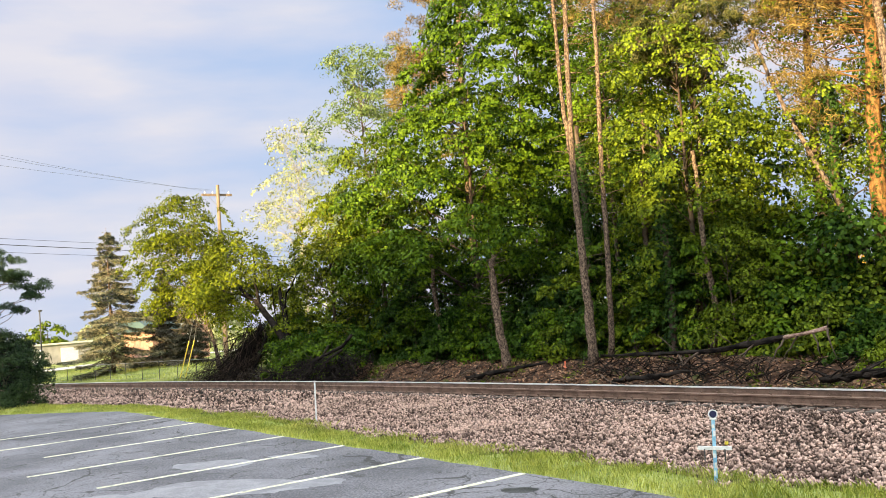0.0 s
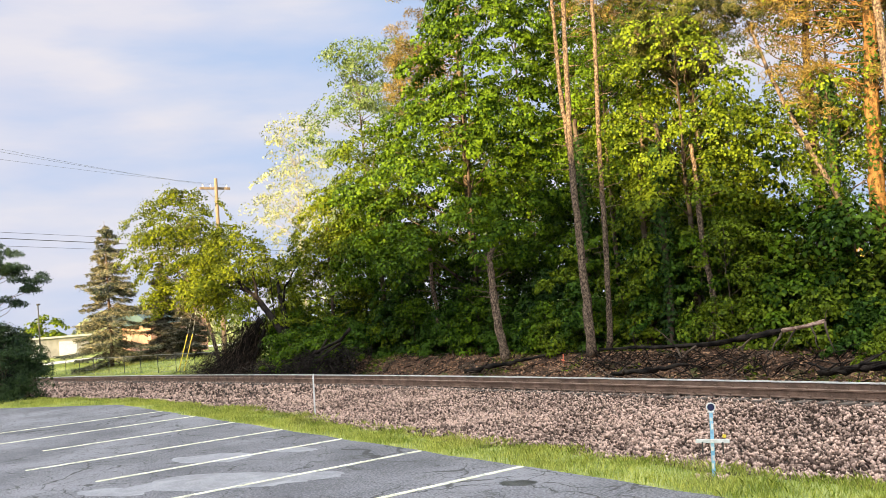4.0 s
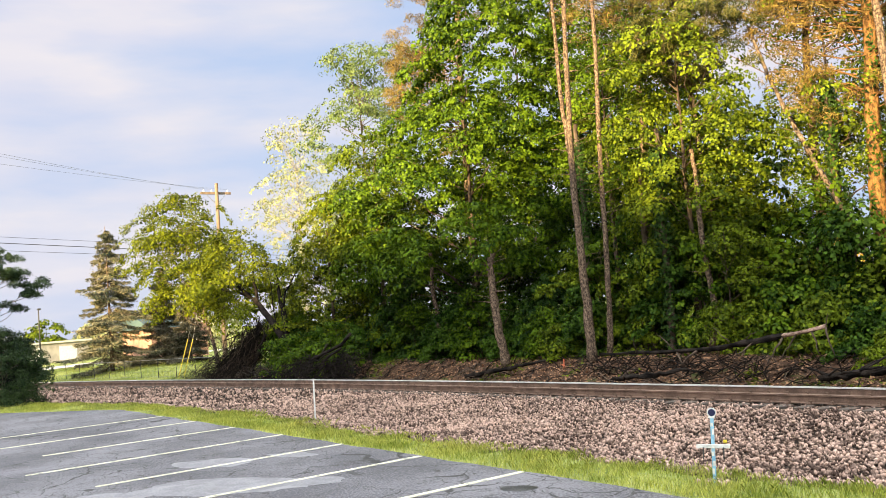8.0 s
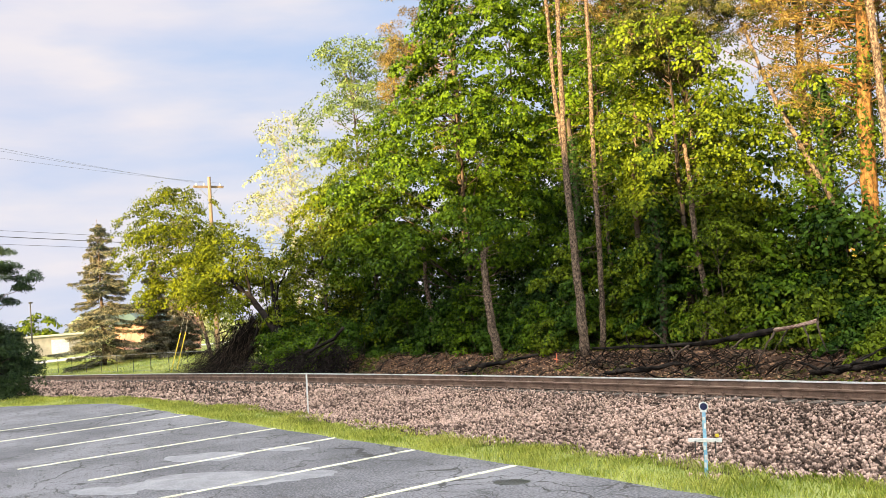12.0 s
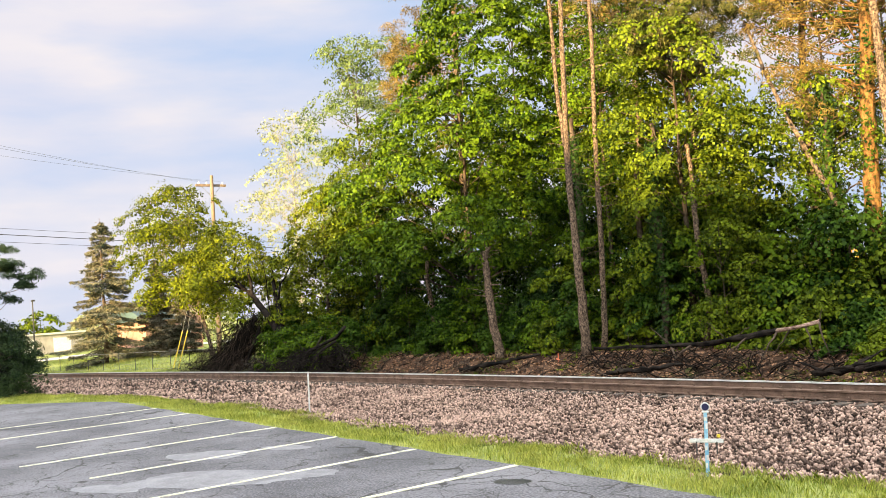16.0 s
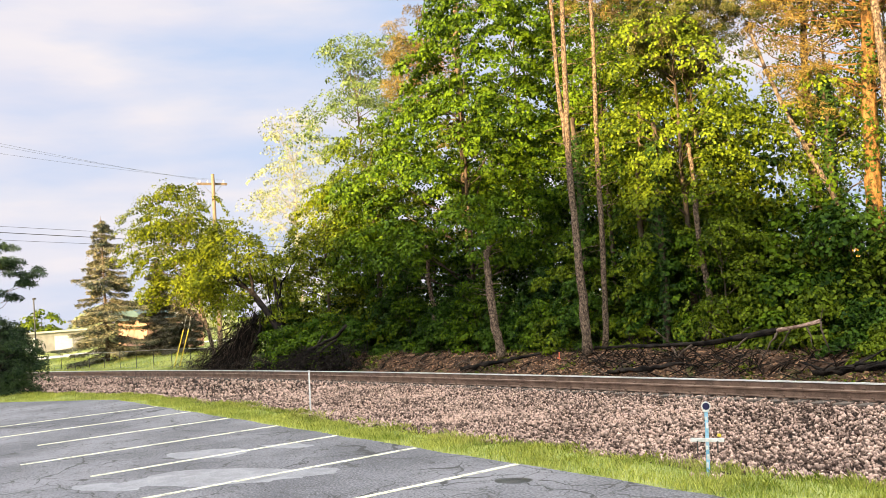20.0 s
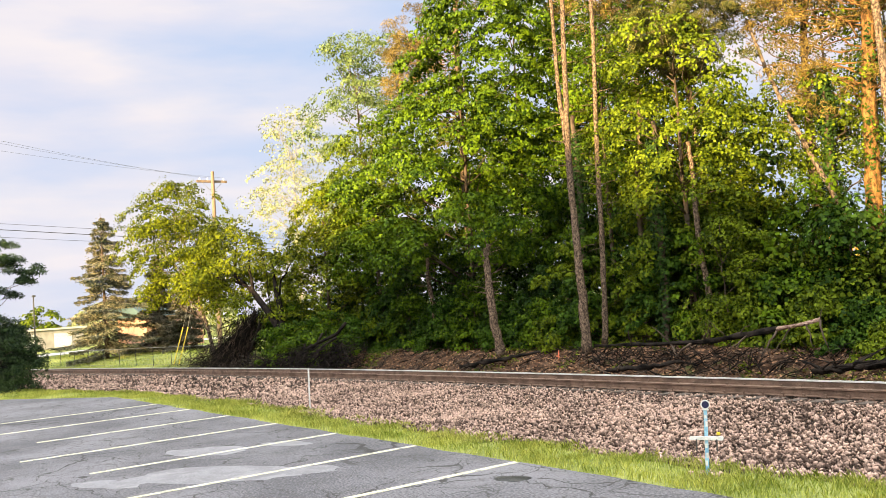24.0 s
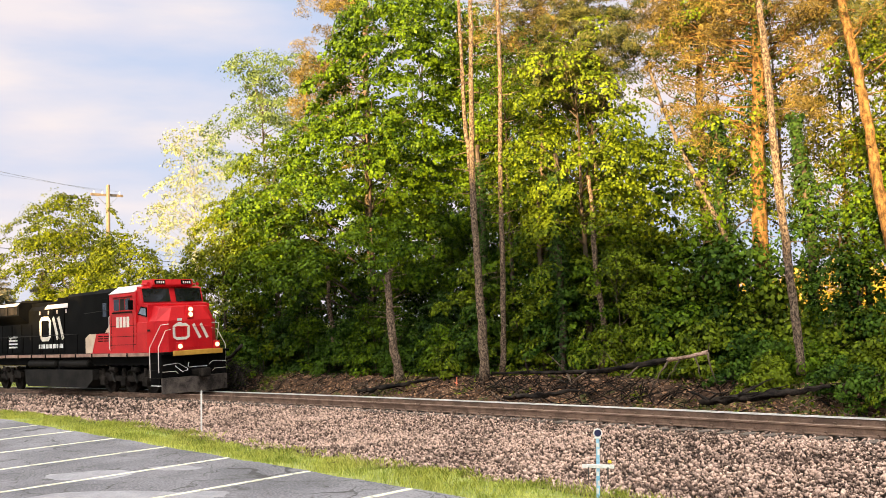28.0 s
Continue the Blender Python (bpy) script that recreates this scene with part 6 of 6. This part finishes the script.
    for a, c in ((-1.36, -0.14), (0.14, 1.36)):
        w = part("windscreen", prism([(-1.455, 3.84), (-1.42, 3.84), (-1.575, 4.40), (-1.61, 4.40)], "y", a, c), GLASS, root)
        part("wiper", tube([(-1.40, (a + c) / 2, 3.82), (-1.45, (a + c) / 2 + 0.4, 4.05)], 0.012, 4), BLACK, w)
    brow = part("brow", prism([(-2.3, 4.50), (-1.50, 4.46), (-1.42, 4.55), (-1.5, 4.78), (-2.3, 4.78)], "y", -0.95, 0.95), RED, root)
    for s in (-1, 1):
        nb = part("number_board", box(-1.47, -1.40, s * 0.62 - 0.24, s * 0.62 + 0.24, 4.56, 4.74, 0.01), BLACK, brow, "dark number board")
        for k in range(4):
            y = s * 0.62 - 0.18 + 0.1 * k
            part("bar", box(-1.405, -1.393, y, y + 0.06, 4.60, 4.70), WHITE, nb)
        part("horn", tube([(-2.0, s * 1.15, 4.60), (-1.5, s * 1.15, 4.58), (-1.42, s * 1.15, 4.58)], [0.03, 0.04, 0.085], 10), RED, root)
    # nose
    part("nose", prism([(-1.0, -1.5), (-0.55, -1.42), (-0.18, -1.02), (-0.18, 1.02), (-0.55, 1.42), (-1.0, 1.5)], "z", 1.76, 3.02), RED, root)
    bm = bmesh.new()
    lo = [(-1.05, -1.42, 3.02), (-0.55, -1.36, 3.02), (-0.18, -1.0, 3.02), (-0.18, 1.0, 3.02), (-0.55, 1.36, 3.02), (-1.05, 1.42, 3.02)]
    hi = [(-1.05, -1.18, 3.66), (-0.62, -1.10, 3.60), (-0.40, -0.72, 3.58), (-0.40, 0.72, 3.58), (-0.62, 1.10, 3.60), (-1.05, 1.18, 3.66)]
    a, c = [bm.verts.new(p) for p in lo], [bm.verts.new(p) for p in hi]
    bm.faces.new(a[::-1])
    bm.faces.new(c)
    for i in range(6):
        bm.faces.new((a[i], a[(i + 1) % 6], c[(i + 1) % 6], c[i]))
    bmesh.ops.recalc_face_normals(bm, faces=bm.faces)
    part("nose_top", bm, RED, root)
    part("nose_door", box(-0.19, -0.165, -0.32, 0.34, 1.9, 3.0, 0.01), RED, root)
    for s in (-1, 1):
        part("nose_rail", tube([(-0.12, s * 0.15, 2.75), (-0.10, s * 1.05, 2.75)], 0.014, 5), RED, root)
    for s in (-1, 1):
        qw = part("quarter_window", prism([(-1.80, 3.34), (-1.06, 3.22), (-1.06, 3.60), (-1.52, 3.66)], "y", s * 1.45 - 0.02, s * 1.45 + 0.02), BLACK, root, "dark quarter window frame")
        part("pane", prism([(-1.70, 3.37), (-1.12, 3.27), (-1.12, 3.56), (-1.50, 3.61)], "y", s * 1.47 - 0.006, s * 1.47 + 0.006), PALE_GLASS, qw, "glass with the sky's blue-grey painted in")
        for z in (2.9, 2.45, 2.1):
            part("panel_seam", box(-4.05, -1.9, s * 1.502 - 0.006, s * 1.502 + 0.006, z, z + 0.018), STEEL, cab)
        for x in (-3.95, -2.1):
            part("panel_seam", box(x, x + 0.018, s * 1.502 - 0.006, s * 1.502 + 0.006, 1.85, 3.4), STEEL, cab)
        part("sand_filler", box(-0.98, -0.78, s * 1.49 - 0.02, s * 1.49 + 0.02, 2.62, 2.70, 0.01), STEEL, root)
        part("mirror", box(-2.02, -1.96, s * 1.66 - 0.10, s * 1.66 + 0.10, 3.55, 3.95, 0.01), BLACK, cab, "black side mirror")
        part("window_ledge", box(-3.8, -2.15, s * 1.53 - 0.03, s * 1.53 + 0.03, 3.44, 3.49, 0.008), BLACK, cab)
    hl = part("headlight_housing", box(-0.34, -0.15, -0.15, 0.15, 3.08, 3.62, 0.03), RED, root)
    for z in (3.25, 3.46):
        part("headlight", tube([(-0.16, 0, z), (-0.12, 0, z)], [0.10, 0.095], 16), LAMP, hl, "lit headlight")
    part("builder_plate", box(-0.17, -0.155, -0.62, -0.40, 3.0, 3.10), OFFWHITE, root)
    part("builder_plate", box(-0.175, -0.155, -0.60, -0.42, 2.86, 2.94), OFFWHITE, root)
    # emblem: white ring and slanted block, on the nose and on the hood
    def emblem(w, sx, sz, place_at, parent):
        def poly(pts):
            bm = bmesh.new()
            lo = [bm.verts.new(place_at(p[0] * sx, p[1] * sz, 0.0)) for p in pts]
            hi = [bm.verts.new(place_at(p[0] * sx, p[1] * sz, 0.012)) for p in pts]
            n = len(pts)
            bm.faces.new(lo)
            bm.faces.new(hi[::-1])
            for i in range(n):
                bm.faces.new((lo[i], hi[i], hi[(i + 1) % n], lo[(i + 1) % n]))
            bmesh.ops.recalc_face_normals(bm, faces=bm.faces)
            return bm
        def band(pts, t):
            """A flat band of width t along a line of points."""
            lo, hi = [], []
            for i, p in enumerate(pts):
                a, c = pts[max(i - 1, 0)], pts[min(i + 1, len(pts) - 1)]
                dx, dz = (c[0] - a[0]) * sx, (c[1] - a[1]) * sz
                n = math.hypot(dx, dz)
                ox, oz = -dz / n * t / 2 / sx, dx / n * t / 2 / sz
                lo.append((p[0] + ox, p[1] + oz))
                hi.append((p[0] - ox, p[1] - oz))
            return [(lo[i], lo[i + 1], hi[i + 1], hi[i]) for i in range(len(pts) - 1)]
        def bands(pts, t):
            bm = None
            for q in band(pts, t):
                one = poly(q)
                me = bpy.data.meshes.new("band")
                one.to_mesh(me)
                one.free()
                bm = bm or bmesh.new()
                bm.from_mesh(me)
                bpy.data.meshes.remove(me)
            return bm
        w = 0.17 * sz
        loop = [(0.26, 0.91), (0.14, 0.91), (0.07, 0.80), (0.07, 0.20), (0.14, 0.09), (0.38, 0.09), (0.45, 0.20), (0.45, 0.80), (0.38, 0.91), (0.26, 0.91)]
        e = part("emblem", bands(loop, w), WHITE, parent, "plain white rounded emblem band")
        for k in range(2):
            part("emblem_bar", bands([(0.58 + 0.2 * k, 0.93), (0.76 + 0.2 * k, 0.07)], w * 1.1), WHITE, e, "slanting white bar")
    emblem(0, 1.75, 0.68, lambda a, b, c: (-0.163 + c, -0.90 + a, 2.22 + b), root)
    emblem(0, 2.75, 1.22, lambda a, b, c: (-12.15 + a, -1.052 - c, 2.38 + b), root)
    emblem(0, 2.75, 1.22, lambda a, b, c: (-9.45 - a, 1.052 + c, 2.38 + b), root)
    for s in (-1, 1):
        for k in range(7):
            x = -12.15 + 0.39 * k
            part("lettering_bar", box(x, x + 0.27, s * 1.058 - 0.008, s * 1.058 + 0.008, 2.04, 2.24), OFFWHITE, root, "pale bar")
    # front platform, pilot and coupler
    part("anticlimber", box(0.28, 0.42, -1.12, 1.12, 1.60, 1.80, 0.02), AMBER, root, "amber-edged anticlimber")
    part("end_plate", box(-0.1, 0.06, -1.5, 1.5, 0.72, 1.66, 0.01), BLACK, root)
    plow = bmesh.new()
    bm_prism(plow, [(0.02, -1.5), (0.02, 1.5), (0.12, 1.5), (0.55, 0.25), (0.55, -0.25), (0.12, -1.5)], "z", 0.12, 0.74)
    part("snow_plough", plow, PLOUGH, root, "grimy shaded steel snow plough")
    for y in (-0.95, -0.8, -0.65, 0.65, 0.8, 0.95):
        part("plough_rib", tube([(0.34 - 0.28 * abs(abs(y) - 0.5), y, 0.66), (0.42 - 0.28 * abs(abs(y) - 0.5), y, 0.18)], 0.022, 5), TANK, root)
    cp = part("coupler", box(0.05, 0.75, -0.16, 0.16, 0.74, 1.02, 0.04), STEEL, root, "rusty coupler")
    part("knuckle", box(0.70, 0.95, -0.22, 0.20, 0.70, 1.06, 0.06), STEEL, cp)
    for s in (-1, 1):
        part("hose", tube([(0.10, s * 0.3, 1.3), (0.25, s * 0.45, 1.0), (0.28, s * 0.7, 0.95), (0.15, s * 0.95, 1.2)], 0.022, 6), OFFWHITE if s < 0 else BLACK, root)
        part("hose", tube([(0.10, s * 0.55, 1.5), (0.30, s * 0.5, 1.15), (0.32, s * 0.3, 0.9)], 0.028, 6), BLACK, root)
        d = part("ditch_light_bracket", box(0.28, 0.42, s * 0.86 - 0.13, s * 0.86 + 0.13, 1.80, 2.12, 0.02), RED, root)
        part("ditch_light", tube([(0.41, s * 0.86, 1.97), (0.45, s * 0.86, 1.97)], [0.095, 0.09], 16), LAMP, d, "lit ditch light")
        st = part("step_well", box(-0.75, -0.10, s * 1.28 - 0.22, s * 1.28 + 0.22, 0.45, 1.66), BLACK, root)
        for k in range(4):
            part("step", box(-0.72, -0.05, s * 1.42 - 0.12, s * 1.42 + 0.12, 0.42 + 0.3 * k, 0.45 + 0.3 * k), OFFWHITE if k == 0 else STEEL, st)
        part("handrail", tube([(-0.72, s * 1.56, 0.75), (-0.72, s * 1.56, 1.95), (-0.18, s * 1.36, 2.85), (-0.16, s * 1.0, 2.88)], 0.017, 6), WHITE, root, "white handrail")
        part("handrail", tube([(-0.05, s * 1.56, 0.95), (-0.05, s * 1.56, 1.95), (-0.10, s * 1.2, 2.62), (-0.14, s * 0.95, 2.66)], 0.017, 6), WHITE, root, "white handrail")
        part("grab_iron", tube([(0.1, s * 1.48, 0.98), (0.12, s * 0.9, 0.98), (0.12, s * 0.8, 0.88)], 0.013, 6), WHITE, root, "white grab iron")
        part("uncoupling_lever", tube([(0.12, s * 1.45, 1.25), (0.15, s * 0.8, 1.3), (0.2, s * 0.5, 1.1), (0.3, 0, 1.12)], 0.011, 6), OFFWHITE, root)
        # walkway handrail
        part("walkway_handrail", tube([(-20.7, s * 1.52, 2.66), (-7.0, s * 1.52, 2.66)], 0.016, 6), TANK, root)
        for k in range(8):
            x = -20.6 + 1.93 * k
            part("stanchion", tube([(x, s * 1.52, 1.76), (x, s * 1.52, 2.66)], 0.018, 6), BLACK, root)
        part("cab_walk_rail", tube([(-6.4, s * 1.52, 3.55), (-4.1, s * 1.52, 3.62)], 0.014, 6), TANK, root)
        # tanks
        part("air_reservoir", tube([(-12.75, s * 1.22, 1.32), (-12.65, s * 1.22, 1.32), (-9.75, s * 1.22, 1.32), (-9.65, s * 1.22, 1.32)], [0.10, 0.19, 0.19, 0.10], 14), TANK, root)
        part("air_reservoir", tube([(-9.35, s * 1.22, 1.32), (-9.25, s * 1.22, 1.32), (-6.5, s * 1.22, 1.32), (-6.4, s * 1.22, 1.32)], [0.10, 0.19, 0.19, 0.10], 14), TANK, root)
        part("tank_strap", box(-9.6, -9.4, s * 1.22 - 0.06, s * 1.22 + 0.06, 1.0, 1.66), BLACK, root)
    part("fuel_tank", prism([(-12.9, 1.05), (-12.9, 0.45), (-12.6, 0.25), (-6.5, 0.25), (-5.9, 0.6), (-5.9, 1.05)], "y", -1.42, 1.42), TANK, root, "dusty fuel tank, underside shade in its colour")
    # trucks
    wm = wheel_mesh()
    for cx in (-3.6, -16.9):
        tr = part("truck", box(cx - 2.5, cx + 2.5, -0.65, 0.65, 0.55, 0.95, 0.04), BLACK, root, "six-wheel truck")
        for s in (-1, 1):
            part("side_frame", prism([(cx - 2.75, 0.62), (cx - 2.75, 0.86), (cx - 2.2, 1.02), (cx - 0.9, 0.78), (cx + 0.9, 0.78), (cx + 2.2, 1.02), (cx + 2.75, 0.86), (cx + 2.75, 0.62), (cx + 0.9, 0.55), (cx - 0.9, 0.55)], "y", s * 1.05 - 0.07, s * 1.05 + 0.07), STEEL, tr)
            for dx in (-1.82, 0, 1.82):
                part("axle_box", box(cx + dx - 0.2, cx + dx + 0.2, s * 1.10 - 0.12, s * 1.10 + 0.12, 0.36, 0.74, 0.04), STEEL, tr)
                part("coil_spring", tube([(cx + dx, s * 1.12, 0.74), (cx + dx, s * 1.12, 1.12)], 0.10, 10), STEEL, tr)
            for dx in (-0.95, 0.95):
                part("damper", tube([(cx + dx - 0.25, s * 1.16, 1.2), (cx + dx + 0.2, s * 1.16, 0.5)], 0.05, 8), TANK, tr)
                part("brake_cylinder", tube([(cx + dx - 0.2, s * 1.14, 1.05), (cx + dx + 0.25, s * 1.14, 1.05)], 0.11, 10), STEEL, tr)
        for dx in (-1.82, 0, 1.82):
            w = place("wheelset", part_mesh(tube([(0, -0.7, 0), (0, 0.7, 0)], 0.09, 10), STEEL), root, "rolling wheelset")
            w.location = (cx + dx, 0, 0.525)
            place("wheel", wm, w, m=pose(0, -0.76, 0))
            place("wheel", wm, w, m=pose(0, 0.76, 0, 0, 0, 180))
            WHEELS.append((w, cx + dx))
    return root


build_track()
build_lot()
build_patches()
build_posts()
build_cross()
build_fence()
build_far()
build_behind()
LOCO = build_loco()
build_deadwood()
build_litter()
build_grass()
build_ballast()

SPEED, FRONT_END = 13.68, -34.77


def motions():
    rows = []
    for k in range(0, 29):
        u = FRONT_END - SPEED * (28 - k) - 11.0
        rows.append((k, Matrix.Translation(track_point(u, 0, 0)) @ Matrix.Rotation(-BEND * u, 4, "Z") @ Matrix.Translation((11.0, 0, 0))))
    walk(LOCO, rows)
    # wheels roll with the distance gone
    for w, x in WHEELS:
        walk(w, [(k / 30, Matrix.Translation((x, 0, 0.525)) @ Matrix.Rotation(SPEED * k / 30 / 0.525, 4, "Y")) for k in range(841)])


motions()
